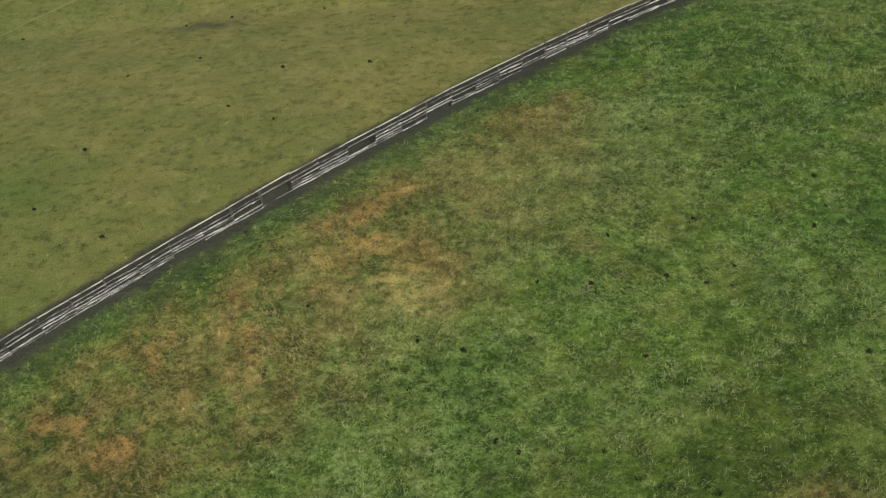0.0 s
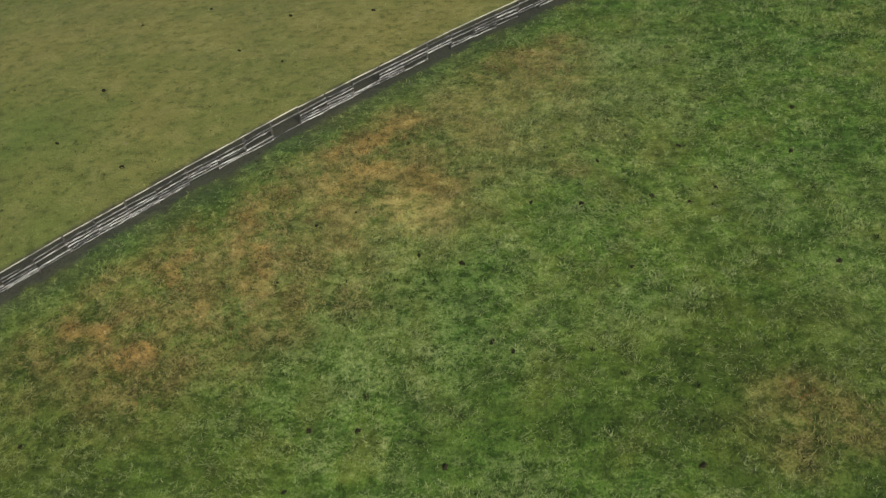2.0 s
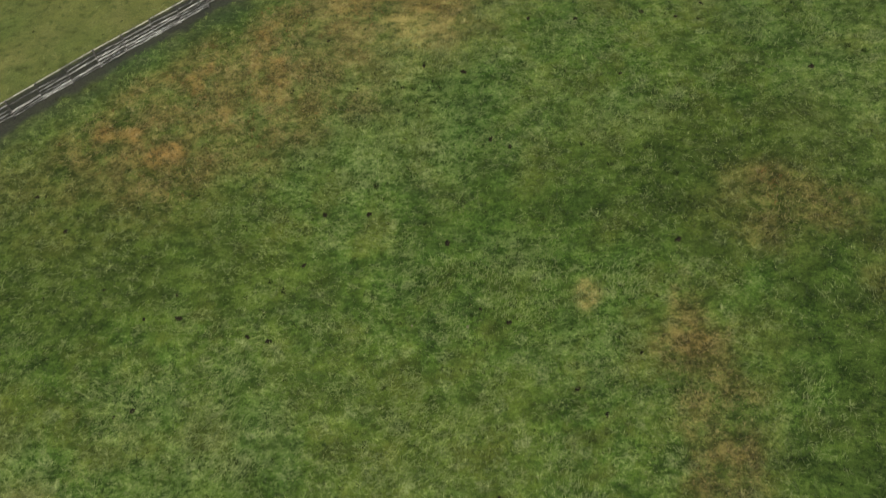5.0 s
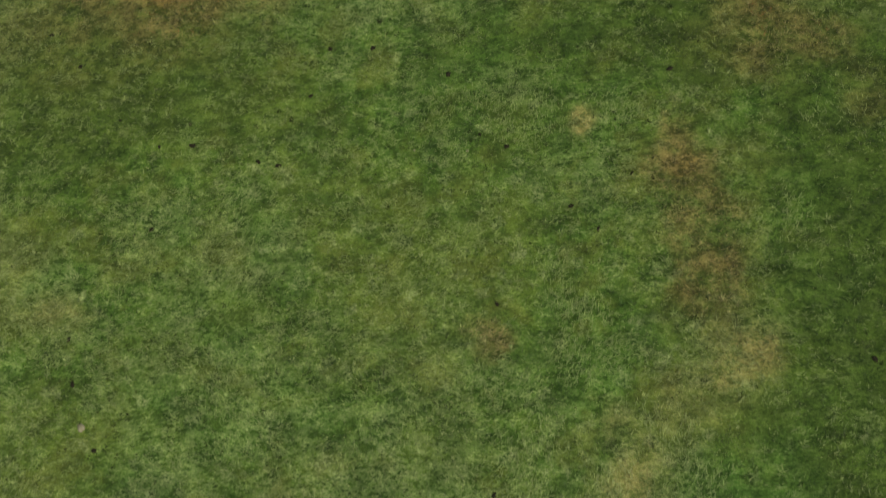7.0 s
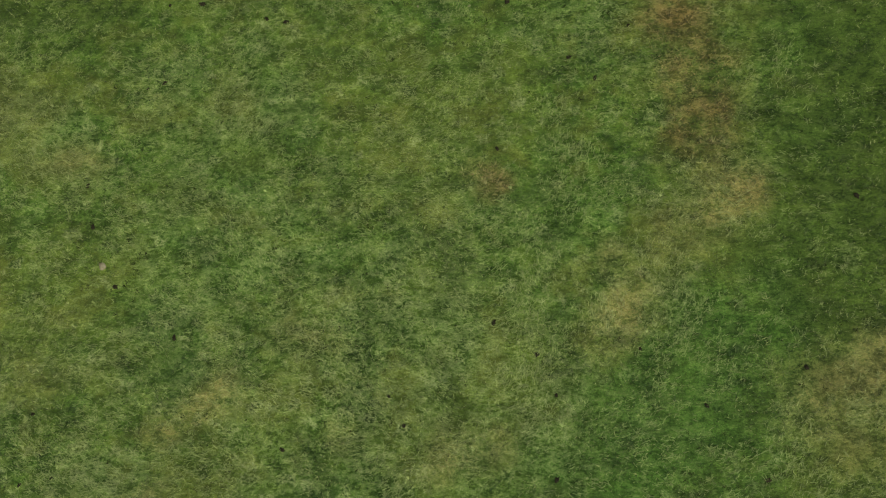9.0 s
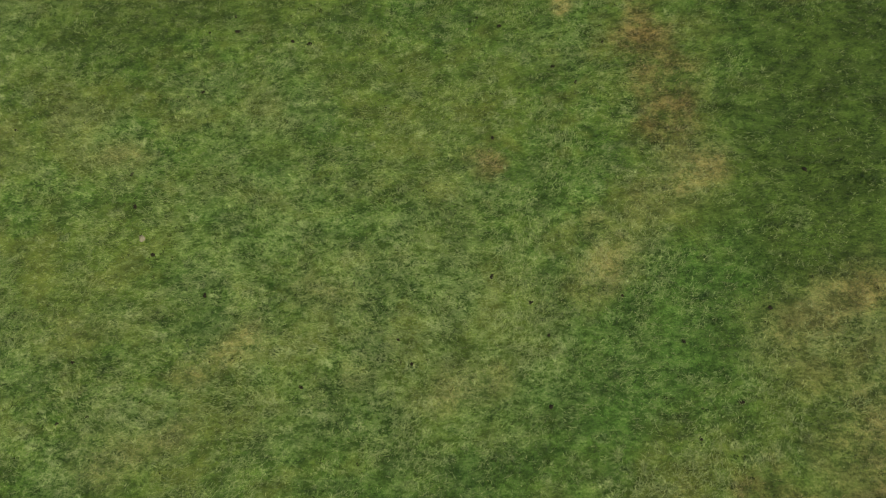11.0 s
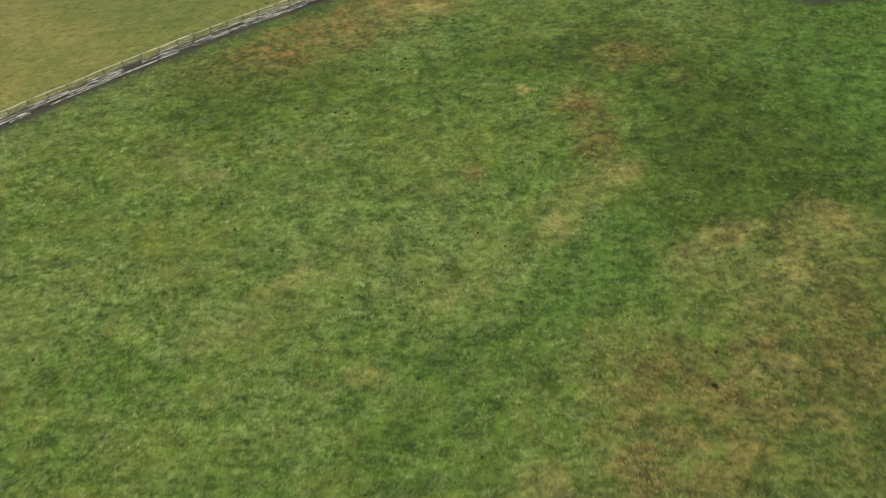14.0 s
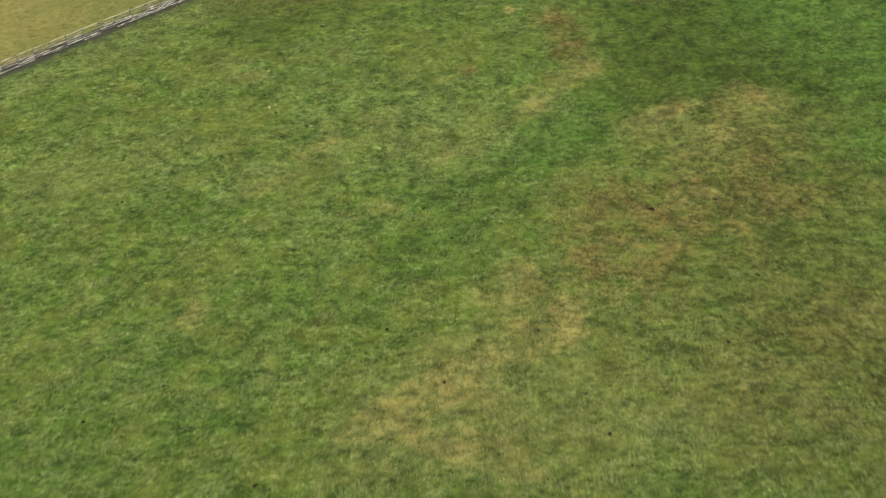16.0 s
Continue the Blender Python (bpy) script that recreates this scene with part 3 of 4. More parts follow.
def plain(name, a, c, scale, rough=0.8, metal=0.0, relief=0.02):
    m, n, l, b = material(name)
    place = n.new("ShaderNodeTexCoord").outputs["Object"]
    v, w = noise_node(n, l, scale, 5, 0.6, place), noise_node(n, l, scale * 0.2, 3, 0.6, place)
    col = blend(n, l, ramp(n, l, v, 0.3, 0.7), a, c)
    col = blend(n, l, calc(n, l, "MULTIPLY", ramp(n, l, w, 0.45, 0.75), 0.35), col, tuple(k * 0.6 for k in a))
    l.new(col, b.inputs["Base Color"])
    b.inputs["Roughness"].default_value, b.inputs["Metallic"].default_value = rough, metal
    b.inputs["Specular IOR Level"].default_value = 0.5 if rough < 0.7 else 0.12
    bump = n.new("ShaderNodeBump")
    bump.inputs["Strength"].default_value, bump.inputs["Distance"].default_value = 0.5, relief
    l.new(v, bump.inputs["Height"])
    l.new(bump.outputs[0], b.inputs["Normal"])
    return m


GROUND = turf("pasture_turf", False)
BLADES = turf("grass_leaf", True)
WISPS = turf("bleached_grass_leaf", True, (0.62, 1.75), 0.42)
DARK_RAIL = weathered_wood("dark_old_rail", (0.04, 0.039, 0.038), (0.16, 0.155, 0.15), 0.3)
RAIL = weathered_wood("weathered_rail", (0.06, 0.058, 0.058), (0.34, 0.33, 0.325), 0.72)
TOP_RAIL = weathered_wood("pale_top_rail", (0.42, 0.40, 0.33), (0.66, 0.63, 0.54))
POST = weathered_wood("old_post", (0.03, 0.028, 0.026), (0.085, 0.078, 0.07))
DUNG = plain("dark_manure", (0.014, 0.013, 0.007), (0.036, 0.031, 0.016), 9, 0.9)
DEAD = plain("dead_brown_leaf", (0.085, 0.050, 0.016), (0.28, 0.175, 0.065), 1.8, 0.9)
WEED = plain("dark_weed_leaf", (0.012, 0.017, 0.005), (0.028, 0.036, 0.010), 3, 0.9)
SLAB = plain("grey_slab", (0.04, 0.04, 0.042), (0.08, 0.08, 0.08), 5)
STONE = plain("pale_stone", (0.19, 0.17, 0.10), (0.29, 0.26, 0.17), 6)
TRAIL = plain("trodden_soil", (0.21, 0.19, 0.085), (0.31, 0.275, 0.135), 1.5, 0.95)
CLADDING = plain("white_painted_boards", (0.72, 0.72, 0.70), (0.82, 0.82, 0.80), 3, 0.6, 0, 0.004)
# near black: the shade inside the shelter is put into these two colours
SHADOWY = weathered_wood("shaded_boards", (0.018, 0.017, 0.016), (0.035, 0.033, 0.031))
SHADED_BEDDING = plain("shaded_bedding", (0.007, 0.0065, 0.006), (0.016, 0.015, 0.014), 3, 0.9)
SHEET = plain("grey_roof_sheet", (0.20, 0.21, 0.21), (0.30, 0.30, 0.30), 1.2, 0.55, 0.3, 0.004)
STEEL = plain("galvanised_steel", (0.32, 0.32, 0.32), (0.45, 0.45, 0.45), 5, 0.5, 0.6, 0.004)


# ---- builders ----
def mesh_from(name, bm, mat, smooth=False):
    me = bpy.data.meshes.new(name)
    bm.to_mesh(me)
    bm.free()
    me.materials.append(mat)
    if smooth:
        me.polygons.foreach_set("use_smooth", [True] * len(me.polygons))
    return me


def part(name, bm, mat, parent, label=""):
    ob = new(name, mesh_from(name, bm, mat))
    ob.parent = parent
    return tagged(ob, label)


def box(bm, size, centre=(0, 0, 0), bevel=0.0, turn=None):
    made = bmesh.ops.create_cube(bm, size=1)["verts"]
    bmesh.ops.scale(bm, vec=size, verts=made)
    if bevel:
        edges = list({e for v in made for e in v.link_edges})
        made = list({v for f in bmesh.ops.bevel(bm, geom=edges, offset=bevel, segments=1, affect="EDGES")["faces"] for v in f.verts} | {v for v in made if v.is_valid})
    if turn:
        bmesh.ops.rotate(bm, cent=(0, 0, 0), matrix=turn.to_3x3(), verts=made)
    bmesh.ops.translate(bm, vec=centre, verts=made)
    return bm


def weights(me, x, y):
    a, b = sward(x, y)
    for name, w in (("sward_a", a), ("sward_b", b)):
        at = me.attributes.new(name, "FLOAT_COLOR", "POINT")
        at.data.foreach_set("color", w.astype(np.float32).ravel())


def raw_mesh(name, co, faces, corners):
    """A mesh from arrays: places, and faces of so many corners each."""
    me = bpy.data.meshes.new(name)
    count = len(faces)
    me.vertices.add(len(co))
    me.vertices.foreach_set("co", co.astype(np.float32).ravel())
    me.loops.add(count * corners)
    me.loops.foreach_set("vertex_index", faces.astype(np.int32).ravel())
    me.polygons.add(count)
    me.polygons.foreach_set("loop_start", np.arange(0, count * corners, corners, dtype=np.int32))
    me.update(calc_edges=True)
    return me


# ---- ground: one sheet to the horizon ----
def spread(lo, hi, step):
    inner = np.arange(lo, hi + step / 2, step)
    grow = np.cumsum(step * 1.22 ** np.arange(1, 37))
    return np.concatenate([(lo - grow)[::-1], inner, hi + grow])


gx, gy = np.meshgrid(spread(-62, 56, 0.32), spread(-64, 68, 0.32))
rows_n, cols_n = gx.shape
fx, fy = gx.ravel(), gy.ravel()
idx = np.arange(rows_n * cols_n).reshape(rows_n, cols_n)
quads = np.stack([idx[:-1, :-1], idx[:-1, 1:], idx[1:, 1:], idx[1:, :-1]], -1).reshape(-1, 4)
me = raw_mesh("ground", np.stack([fx, fy, land(fx, fy)], -1), quads, 4)
me.polygons.foreach_set("use_smooth", np.ones(len(quads), bool))
weights(me, fx, fy)
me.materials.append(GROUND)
tagged(new("ground", me), "grazed green pasture with dry brown and straw-coloured patches", "ground", kind="structure")


# ---- trodden trail beyond the fence ----
def trail():
    rng = np.random.default_rng(5)
    y = np.linspace(12, 72, 240)
    s = 0.0004037 * y ** 3 + -0.04309 * y * y + 1.794 * y + -80.95
    dx, dy = np.gradient(s), np.gradient(y)
    k = np.hypot(dx, dy)
    nx, ny = -dy / k, dx / k
    half = 0.055 + 0.05 * rng.random(len(s))
    wob = 0.25 * (fractal(s, y, 2.2, 90, 2) - 0.5)
    co, faces = [], []
    for side in (-1, 0, 1):
        px, py = s + nx * (wob + side * half), y + ny * (wob + side * half)
        co.append(np.stack([px, py, land(px, py) + (0.035 if side == 0 else 0.012)], -1))
    m = len(s)
    for r in (0, 1):
        for i in range(m - 1):
            faces.append((r * m + i, r * m + i + 1, (r + 1) * m + i + 1, (r + 1) * m + i))
    t = raw_mesh("trail", np.concatenate(co), np.array(faces)[:, ::-1], 4)
    t.materials.append(TRAIL)
    tagged(new("trail", t), "narrow pale trodden trail across the far field", "trail", kind="structure")


trail()


# ---- grass: clumps of single leaves ----
def grass(name, label, count, height, blades, seed, keep, leaf=None, swirl=0.75, broad=1.0):
    rng = np.random.default_rng(seed)
    x, y = rng.uniform(-62, 54, count), rng.uniform(-62, 66, count)
    a, b = sward(x, y)
    chance = keep(x, y, a, b)
    ok = rng.random(count) < chance
    x, y, a, b = x[ok], y[ok], a[ok], b[ok]
    n = len(x)
    tall = height * (0.55 + 0.9 * fractal(x, y, 2.0, seed + 3, 3)) * rng.uniform(0.7, 1.3, n) * (1 - 0.45 * b[:, 1])
    turn = np.where(rng.random((n, blades)) < 0.5, 0.25, 3.4) + rng.normal(0, swirl, (n, blades))   # lodged by wind and hooves
    lean = rng.uniform(0.6, 2.0, (n, blades)) * tall[:, None]
    root = rng.uniform(0, 0.09, (n, blades))
    wide = rng.uniform(0.010, 0.024, (n, blades)) * (0.7 + 2.4 * tall[:, None]) * broad
    c, s = np.cos(turn), np.sin(turn)
    bx, by = x[:, None] + c * root, y[:, None] + s * root
    up = tall[:, None] * rng.uniform(0.6, 1.1, (n, blades))
    bz = land(bx, by) - 0.01
    tip = np.stack([bx + c * lean, by + s * lean, bz + up], -1)
    lft = np.stack([bx - s * wide, by + c * wide, bz], -1)
    rgt = np.stack([bx + s * wide, by - c * wide, bz], -1)
    co = np.stack([lft, rgt, tip], 2).reshape(-1, 3)
    faces = np.arange(len(co)).reshape(-1, 3)
    g = raw_mesh(name, co, faces, 3)
    for key, w in (("sward_a", a), ("sward_b", b)):
        wide_w = np.repeat(w, blades * 3, 0)
        at = g.attributes.new(key, "FLOAT_COLOR", "POINT")
        at.data.foreach_set("color", wide_w.astype(np.float32).ravel())
    g.materials.append(leaf or BLADES)
    tagged(new(name, g), label, "grass", kind="stuff")


grass("short_grass", "short grazed grass leaves over the whole pasture", 120000, 0.085, 5, 11,
      lambda x, y, a, b: (0.35 + 0.75 * fractal(x, y, 1.1, 21, 3)) * (1 - 0.55 * b[:, 1]) * (1 - np.clip(1.3 * b[:, 2], 0, 1)))
grass("grass_tussocks", "taller uneven grass tussocks scattered over the pasture", 240000, 0.15, 9, 12,
      lambda x, y, a, b: np.clip(0.38 + 5.0 * (fractal(x, y, 1.9, 23, 4) - 0.5), 0.03, 1) * (1 - 0.93 * b[:, 1]) * (1 - np.clip(1.3 * b[:, 2], 0, 1)) * (0.8 + 0.2 * b[:, 0] + 0.2 * a[:, 0]))


def wisps(name, label, count, seed, keep):
    """Bleached leaves that lie curled over the sward, combed one way from place to place."""
    rng = np.random.default_rng(seed)
    x, y = rng.uniform(-62, 54, count), rng.uniform(-62, 66, count)
    a, b = sward(x, y)
    ok = rng.random(count) < keep(x, y, a, b)
    x, y, a, b = x[ok], y[ok], a[ok], b[ok]
    n = len(x)
    strands = 3
    comb = 0.35 + 3.2 * (fractal(x, y, 6.0, seed + 5, 2) - 0.5)
    turn = comb[:, None] + rng.normal(0, 0.55, (n, strands)) + np.where(rng.random((n, strands)) < 0.5, 0, math.pi)
    curl = rng.normal(0, 0.7, (n, strands))
    reach = rng.uniform(0.07, 0.19, (n, strands))
    wide = rng.uniform(0.010, 0.021, (n, strands))
    rise = rng.uniform(0.05, 0.13, (n, strands))
    x0, y0 = x[:, None] + rng.normal(0, 0.09, (n, strands)), y[:, None] + rng.normal(0, 0.09, (n, strands))
    z0 = land(x0, y0)
    c, s = np.cos(turn), np.sin(turn)
    x1, y1 = x0 + c * reach, y0 + s * reach
    x2, y2 = x1 + np.cos(turn + curl) * reach, y1 + np.sin(turn + curl) * reach
    co = np.stack([
        np.stack([x0 - s * wide, y0 + c * wide, z0 + 0.02], -1), np.stack([x0 + s * wide, y0 - c * wide, z0 + 0.02], -1),
        np.stack([x1 + s * wide, y1 - c * wide, z0 + rise], -1), np.stack([x1 - s * wide, y1 + c * wide, z0 + rise], -1),
        np.stack([x2 + s * wide * 0.4, y2 - c * wide * 0.4, z0 + 0.6 * rise], -1), np.stack([x2 - s * wide * 0.4, y2 + c * wide * 0.4, z0 + 0.6 * rise], -1)], 2).reshape(-1, 3)
    first = 6 * np.arange(n * strands)[:, None]
    faces = np.concatenate([first + np.array([[0, 1, 2, 3]]), first + np.array([[3, 2, 4, 5]])])
    g = raw_mesh(name, co, faces, 4)
    for key, w in (("sward_a", a), ("sward_b", b)):
        at = g.attributes.new(key, "FLOAT_COLOR", "POINT")
        at.data.foreach_set("color", np.repeat(w, strands * 6, 0).astype(np.float32).ravel())
    g.materials.append(WISPS)
    tagged(new(name, g), label, "grass", kind="stuff")


wisps("bleached_wisps", "curled bleached grass wisps lying over the sward", 250000, 14,
      lambda x, y, a, b: np.clip(0.28 + 4.6 * (fractal(x, y, 1.7, 27, 4) - 0.5) + 0.3 * b[:, 0], 0.03, 1) * (1 - 0.93 * b[:, 1]) * (1 - np.clip(1.6 * b[:, 2], 0, 1)) * (1 - 0.55 * a[:, 2]) * (1 - 0.65 * a[:, 3]))
grass("pale_tufts", "single pale grass tufts standing out of the sward", 26000, 0.17, 14, 16,
      lambda x, y, a, b: np.clip(0.35 + 5.0 * (fractal(x, y, 3.5, 33, 4) - 0.5) + 0.3 * b[:, 0], 0.04, 1) * (1 - b[:, 1]) * (1 - np.clip(1.8 * b[:, 2], 0, 1)) * (1 - 0.5 * a[:, 2]) * (1 - 0.7 * a[:, 3]), WISPS, 4.0, 1.1)
grass("dead_tussocks", "dead rust-brown grass tussocks in the dry patches", 90000, 0.12, 7, 15,
      lambda x, y, a, b: smooth((a[:, 0] - 0.5) / 0.45) * np.clip(0.3 + 4.0 * (fractal(x, y, 1.2, 35, 3) - 0.5), 0, 1) * (1 - b[:, 1]) * smooth((y - 12) / 6), DEAD, 1.0, 1.1)
grass("dark_weeds", "small dark weed rosettes dotted about both fields", 15000, 0.07, 12, 13,
      lambda x, y, a, b: np.clip(2.5 * (fractal(x, y, 6.0, 29, 3) - 0.35), 0.05, 1) * (1 - 0.35 * b[:, 1]), WEED, 4.0, 1.2)
grass("dock_rosettes", "dark dock rosettes growing singly in both fields", 1500, 0.10, 18, 17,
      lambda x, y, a, b: np.clip(0.4 + 4.0 * (fractal(x, y, 7.0, 37, 3) - 0.5), 0.05, 1) * (0.12 + 0.88 * smooth((y - 2) / 12)) * (1 - np.clip(1.5 * b[:, 2], 0, 1)), WEED, 4.0, 1.5)


# ---- the post-and-rail fence ----
def fence():
    rng = random.Random(4)
    base = tagged(new("fence"), "long weathered grey wooden post and rail fence between two fields", "fence")
    spots, x = [], -70.0
    while x < 40:
        spots.append((x, fence_y(x)))
        slope = 0.7358 - 2 * 0.00064 * x
        x += 2.08 / math.hypot(1, slope) * rng.uniform(0.96, 1.04)
    base.location = (*spots[0], ground_z(*spots[0]))
    origin = Vector(base.location)
    shapes = []
    for k in range(4):
        bm = box(bmesh.new(), (0.125, 0.11, 1.9), (0, 0, 0.59), 0.012)
        for v in bm.verts:
            if v.co.z > 1.3:
                v.co.z += 0.05 * (v.co.y + v.co.x) / 0.055 * (0.4 + 0.2 * k) * 0.5
        shapes.append(mesh_from("post", bm, POST))
    for x, y in spots:
        p = new("post", rng.choice(shapes))
        p.parent = base
        slope = math.atan(0.7358 - 2 * 0.00064 * x)
        p.matrix_basis = Matrix.Translation(Vector((x, y, ground_z(x, y) + rng.uniform(-0.05, 0.05))) - origin) @ Euler((rng.gauss(0, 0.02), rng.gauss(0, 0.02), slope)).to_matrix().to_4x4()
    board = mesh_from("rail", box(bmesh.new(), (1.0, 0.038, 0.115), (0, 0, 0), 0.006), RAIL)
    dark_board = mesh_from("rail", box(bmesh.new(), (1.0, 0.038, 0.10), (0, 0, 0), 0.006), DARK_RAIL)
    cap = mesh_from("rail", box(bmesh.new(), (1.0, 0.05, 0.075), (0, 0, 0), 0.008), TOP_RAIL)
    for level, height in enumerate((0.24, 0.47, 0.70, 0.95, 1.27, 1.53)):
        i = -(level % 2)
        while i < len(spots) - 1:
            bays = 2 if level == 5 else 1
            i0, i1 = max(i, 0), min(i + bays, len(spots) - 1)
            i += bays
            if i1 <= i0:
                continue
            drop = rng.gauss(0, 0.02)
            a = Vector((*spots[i0], ground_z(*spots[i0]) + height + drop))
            b = Vector((*spots[i1], ground_z(*spots[i1]) + height + drop + rng.gauss(0, 0.025)))
            if level < 5 and rng.random() < 0.16:
                continue                       # a board has rotted away here
            if level < 5 and rng.random() < 0.1:
                b.z -= rng.uniform(0.05, 0.16)  # one end has dropped
            run = b - a
            cross = Vector((-run.y, run.x, 0)).normalized()
            turn = Matrix((run.normalized(), cross, run.normalized().cross(cross))).transposed().to_4x4()
            r = new("rail", cap if level == 5 else dark_board if level == 4 or rng.random() < 0.22 else board)
            r.parent = base
            r.matrix_basis = Matrix.Translation((a + b) / 2 + cross * (rng.uniform(0.085, 0.09) if level == 5 else rng.uniform(-0.092, -0.08)) - origin) @ turn @ Matrix.Rotation(rng.gauss(0, 0.06), 4, "X") @ Matrix.Diagonal((run.length - 0.012, 1, rng.uniform(0.85, 1.1), 1))


fence()


# ---- the field shelter ----
def shelter():
    x0, y0 = 39.7, 26.3
    z0 = ground_z(x0 + 4, y0) - 0.05
    hut = tagged(new("field_shelter"), "white boarded field shelter with a wide dark open front", "shelter")
    hut.location = (x0, y0, z0)
    width, depth, high = 11.0, 4.2, 2.7
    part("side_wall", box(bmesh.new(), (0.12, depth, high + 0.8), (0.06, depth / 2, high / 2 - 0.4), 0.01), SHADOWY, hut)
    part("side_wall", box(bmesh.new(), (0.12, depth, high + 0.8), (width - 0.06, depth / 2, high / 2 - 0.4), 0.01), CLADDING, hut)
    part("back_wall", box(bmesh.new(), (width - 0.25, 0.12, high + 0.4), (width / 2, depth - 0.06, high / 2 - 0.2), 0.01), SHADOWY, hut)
    part("floor", box(bmesh.new(), (width - 0.3, depth + 0.7, 0.6), (width / 2, depth / 2 - 0.5, -0.25), 0.01), SHADED_BEDDING, hut, "dark bedding with the shade of the open front painted in")
    bm = bmesh.new()
    for k in range(13):
        box(bm, (width - 5.3, 0.05, 0.2), (5.25 + (width - 5.3) / 2, -0.03 + 0.008 * (k % 2), 0.28 + 0.205 * k), 0.008)
    part("front_wall", bm, CLADDING, hut)
    for px in (0.1, 5.2, 8.0, width - 0.1):
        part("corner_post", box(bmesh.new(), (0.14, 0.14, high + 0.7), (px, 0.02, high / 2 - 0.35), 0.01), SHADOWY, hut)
    # two-metre overhang, out of view, added to keep sun out of the opening
    bm = bmesh.new()
    for k in range(24):
        box(bm, (width / 24 + 0.02, depth + 2.3, 0.03), (width * (k + 0.5) / 24, depth / 2 - 0.9, high + 0.12 + 0.02 * (k % 2)), 0, Matrix.Rotation(0.05, 4, "X"))
    part("roof", bm, SHEET, hut, "grey corrugated sheet roof with a deep unseen overhang added for shade")
    prop = bmesh.new()
    box(prop, (0.09, 0.09, 2.3), (0, 0, 1.1), 0.01, Matrix.Rotation(0.2, 4, "Y"))
    pole = new("prop", mesh_from("prop", prop, STEEL))
    px, py = x0 + 2.1, y0 - 0.55
    pole.location = (px, py, ground_z(px, py) - 0.05)
    tagged(pole, "grey metal prop leaning at the shelter's open front", "prop")
    bm = box(bmesh.new(), (0.8, 0.45, 0.12), (0, 0, 0.02), 0.04)
    slab = new("slab", mesh_from("slab", bm, SLAB))
    px, py = x0 + 1.5, y0 - 1.0
    slab.matrix_basis = Matrix.Translation((px, py, ground_z(px, py))) @ Euler((0.11, -0.07, 0.2)).to_matrix().to_4x4()
    tagged(slab, "flat dull grey slab lying in the mud before the shelter", "slab")


shelter()

# ---- manure heaps and stones ----
HEAPS_UP = [
    (5.3, 30.2), (8.3, 29.9), (10.7, 25.1), (14.6, 29.6), (21.3, 33.2), (1.1, 26), (-7.7, 29.4), (12.5, 30.2), (16.3, 30.6), (2.7, 20.7),
    (22.3, 37.1), (14.7, 34.2), (9.6, 33.3), (3.4, 8.9), (1.9, 9.7), (-16.8, 9.9), (-14.8, 9.9), (-15.1, 11.3), (-19.4, 11.8), (-9.6, 8.3),
    (-10.8, 8.6), (-17.6, 4.4), (-16.6, 4.7), (-24.8, 18.3), (-22.5, 15.8), (-7, 16), (-4.4, 15.9), (0.1, 13.8), (-1.4, 26.7), (3.8, 20.1),
    (12.8, 13.4), (10.2, 6.9), (22, 24.8), (-8, 12.8), (-20.5, -1.5), (2.7, -0.3), (6.8, 5.1)]
HEAPS_DOWN = [
    (-5.7, -10.1), (2.4, -10), (4.6, -11.7), (9.8, -11.5), (12.9, -14.4), (5.5, -13.8), (-3, -13.7), (-2.2, -15.2), (15.5, -18), (-14.6, -10.4),
    (-18.2, -7.5), (-21.9, -14.3), (-20.4, -17.6), (-22.1, -17.9), (8.2, 3.7), (-19.9, -4), (21.4, -3.7), (-8.4, -16.3), (5.4, -17.9), (13.1, -19.9),
    (-27.6, -10.1), (17.9, -12.6), (18.7, -23.9), (17.9, -26.9), (-2.4, -24.8), (0.1, -29.3), (29.2, 25.2), (5.1, -46), (-0.8, -46.6), (1.8, -42.2),
    (-10.7, -39.4), (-5.2, -40.3), (6.5, -41.5), (-21.7, -45.2), (20.3, -43.9), (21.1, -49.3), (11, -55.6), (9.1, -48.6), (10.1, -52.6), (-18.3, -29.5),
    (23.8, -26.1), (-13.1, -55.7), (-26.7, -48.5), (4.5, -27.7), (-0.8, -31.1), (1.8, -31.9), (-31.4, -20.7), (23.5, -31.1)]
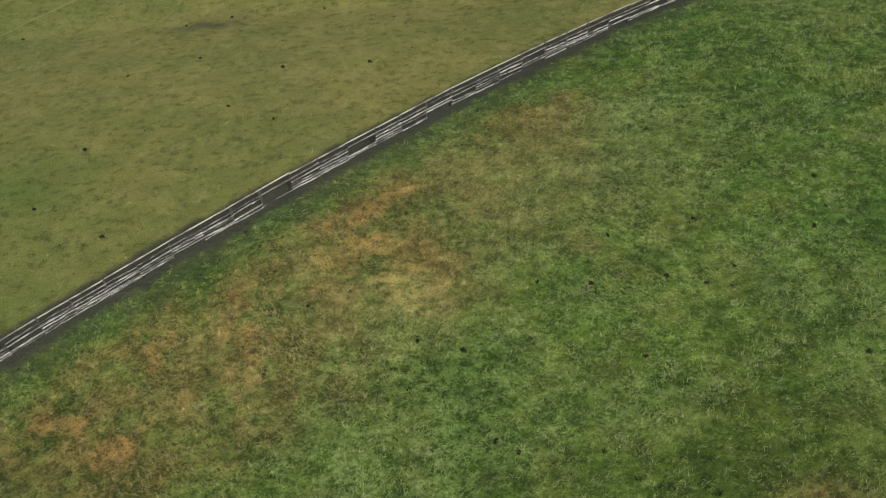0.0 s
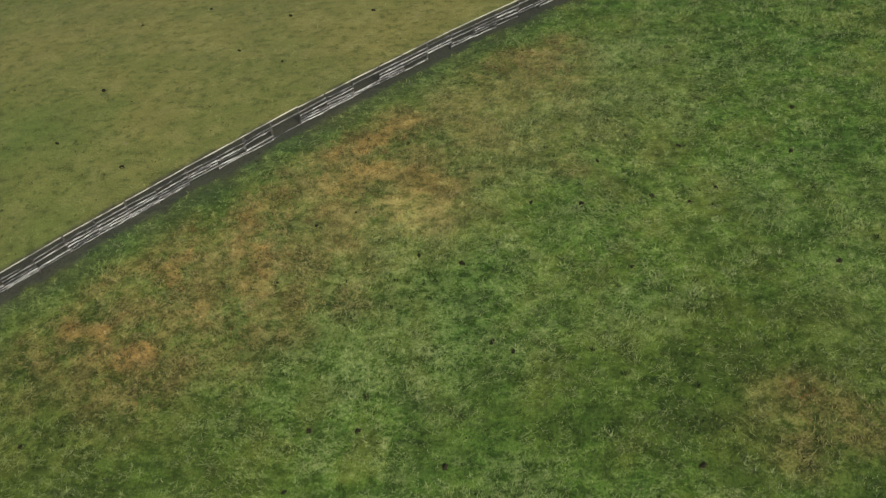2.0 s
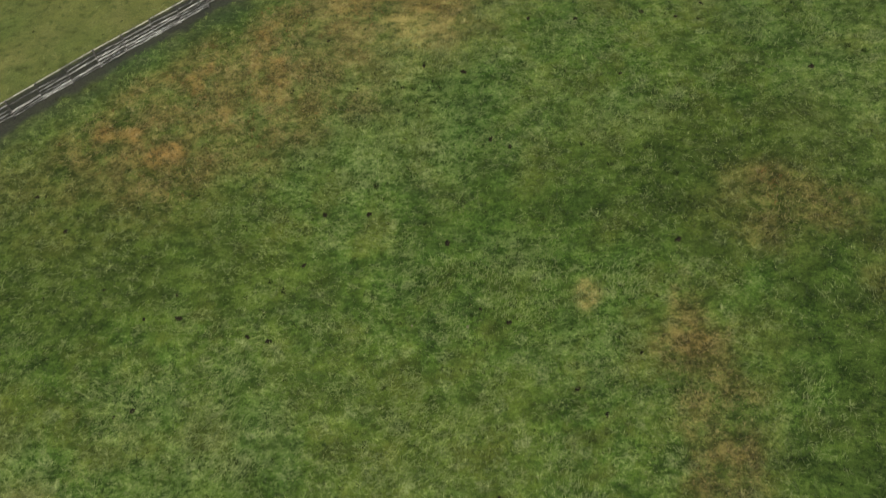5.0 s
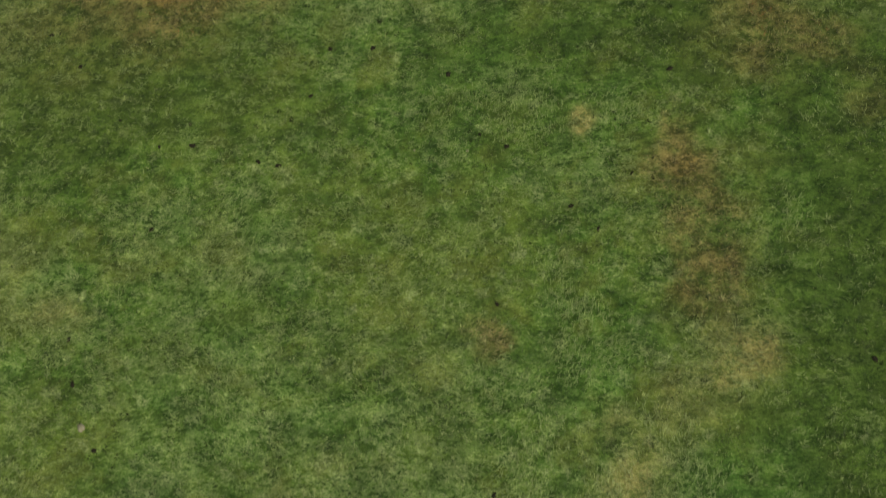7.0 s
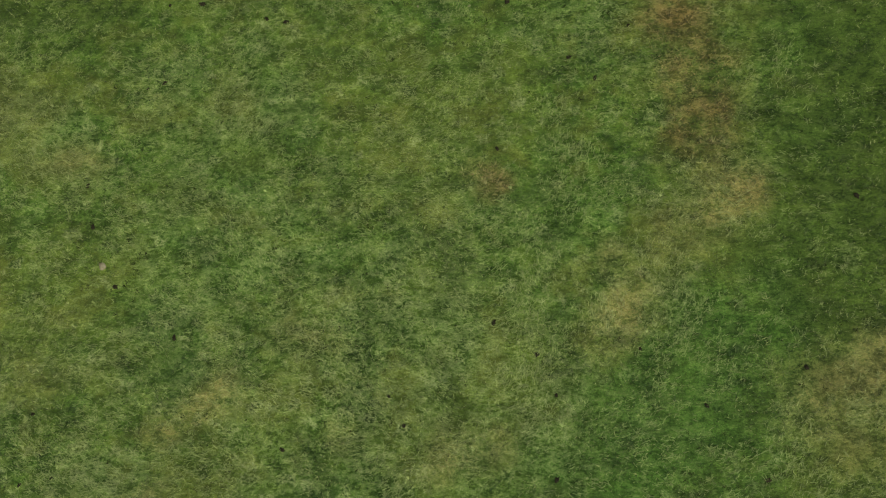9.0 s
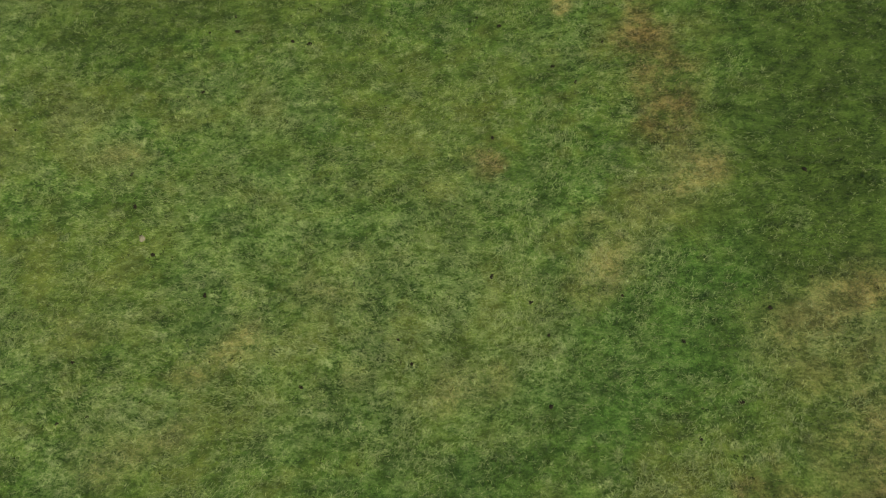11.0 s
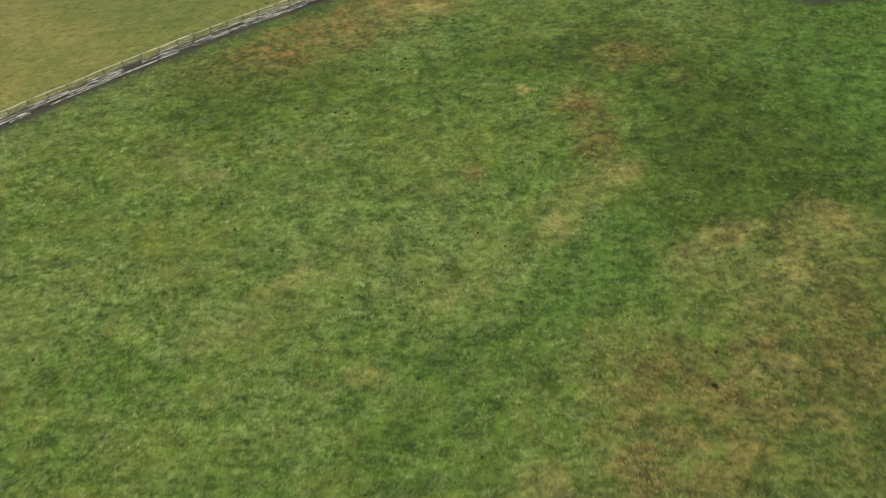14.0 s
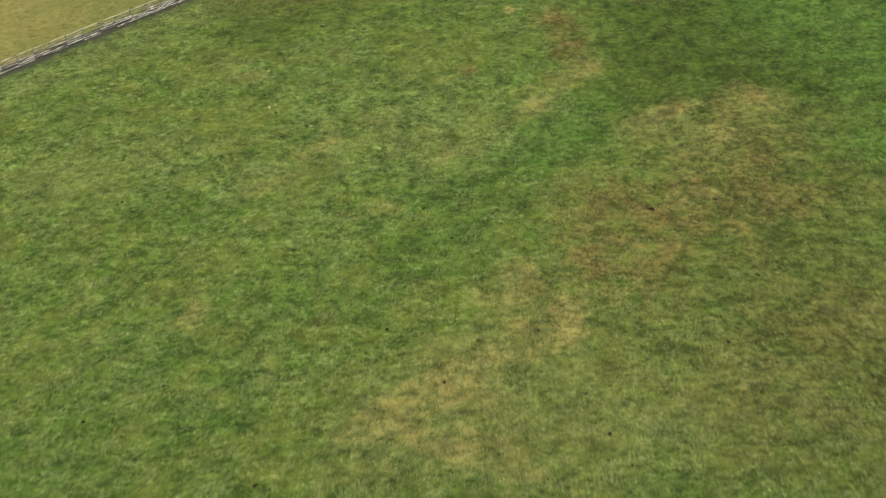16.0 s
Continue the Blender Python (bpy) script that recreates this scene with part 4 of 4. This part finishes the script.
HEAPS_FAR = [
    (-18.9, 55.3), (-21.3, 35.6), (-26.6, 38.5), (-21.6, 61.9), (-17.8, 62.6), (-9.9, 62.6), (-12, 52.7), (-5.4, 52.5), (-2.3, 54.2), (-36, 62.1),
    (-24.8, 44.2), (-11.8, 46.1), (-15.3, 48), (-24.2, 53.4), (-37.5, 28.3), (-32.7, 30.5), (-33.7, 40.3), (-29.2, 2.6)]


def heap_mesh(seed):
    bm = bmesh.new()
    bmesh.ops.create_icosphere(bm, subdivisions=3, radius=1)
    shift = Vector((seed * 7.3, 2.1, 0.4))
    for v in bm.verts:
        d = v.co.copy()
        lump = 1 + 0.55 * noise.noise(d * 1.6 + shift) + 0.35 * noise.noise(d * 3.7 + shift)
        v.co = Vector((d.x * 0.26 * lump, d.y * 0.19 * lump, max(d.z, -0.25) * 0.15 * lump))
    return mesh_from("manure_heap", bm, DUNG, True)


heaps = [heap_mesh(k) for k in range(5)]
rng = random.Random(9)
for x, y in HEAPS_UP + HEAPS_DOWN + HEAPS_FAR:
    h = new("manure_heap", rng.choice(heaps))
    s = rng.uniform(0.36, 0.72) * (1.7 if (x, y) == (17.9, -26.9) else 1.0)
    h.matrix_basis = Matrix.Translation((x, y, ground_z(x, y))) @ Matrix.Rotation(rng.uniform(0, 6.28), 4, "Z") @ Matrix.Diagonal((s, s, s, 1))
    tagged(h, "dark brown manure heap lying in the pasture grass", "manure heap", "manure heaps in the pasture")


def stone(x, y, size, seed):
    rs = random.Random(seed)
    bm = bmesh.new()
    bmesh.ops.create_icosphere(bm, subdivisions=2, radius=1)
    for v in bm.verts:
        k = 0.8 + 0.4 * noise.noise(v.co * 1.3 + Vector((seed, 0, 0)))
        v.co = Vector((v.co.x * size * k, v.co.y * size * k * 0.75, v.co.z * size * 0.35 * k))
    s = new("stone", mesh_from("stone", bm, STONE, True))
    s.matrix_basis = Matrix.Translation((x, y, ground_z(x, y) + size * 0.08)) @ Matrix.Rotation(rs.uniform(0, 6), 4, "Z")
    tagged(s, "small pale flat stone half sunk in the grass", "stone", "pale stones in the pasture")


for k, (x, y, size) in enumerate(((-19.1, -6.3, 0.30), (1.2, 8.7, 0.13), (-21.6, 37.9, 0.12), (-1.9, 51.3, 0.16), (-1.8, 8.9, 0.09))):
    stone(x, y, size, k)
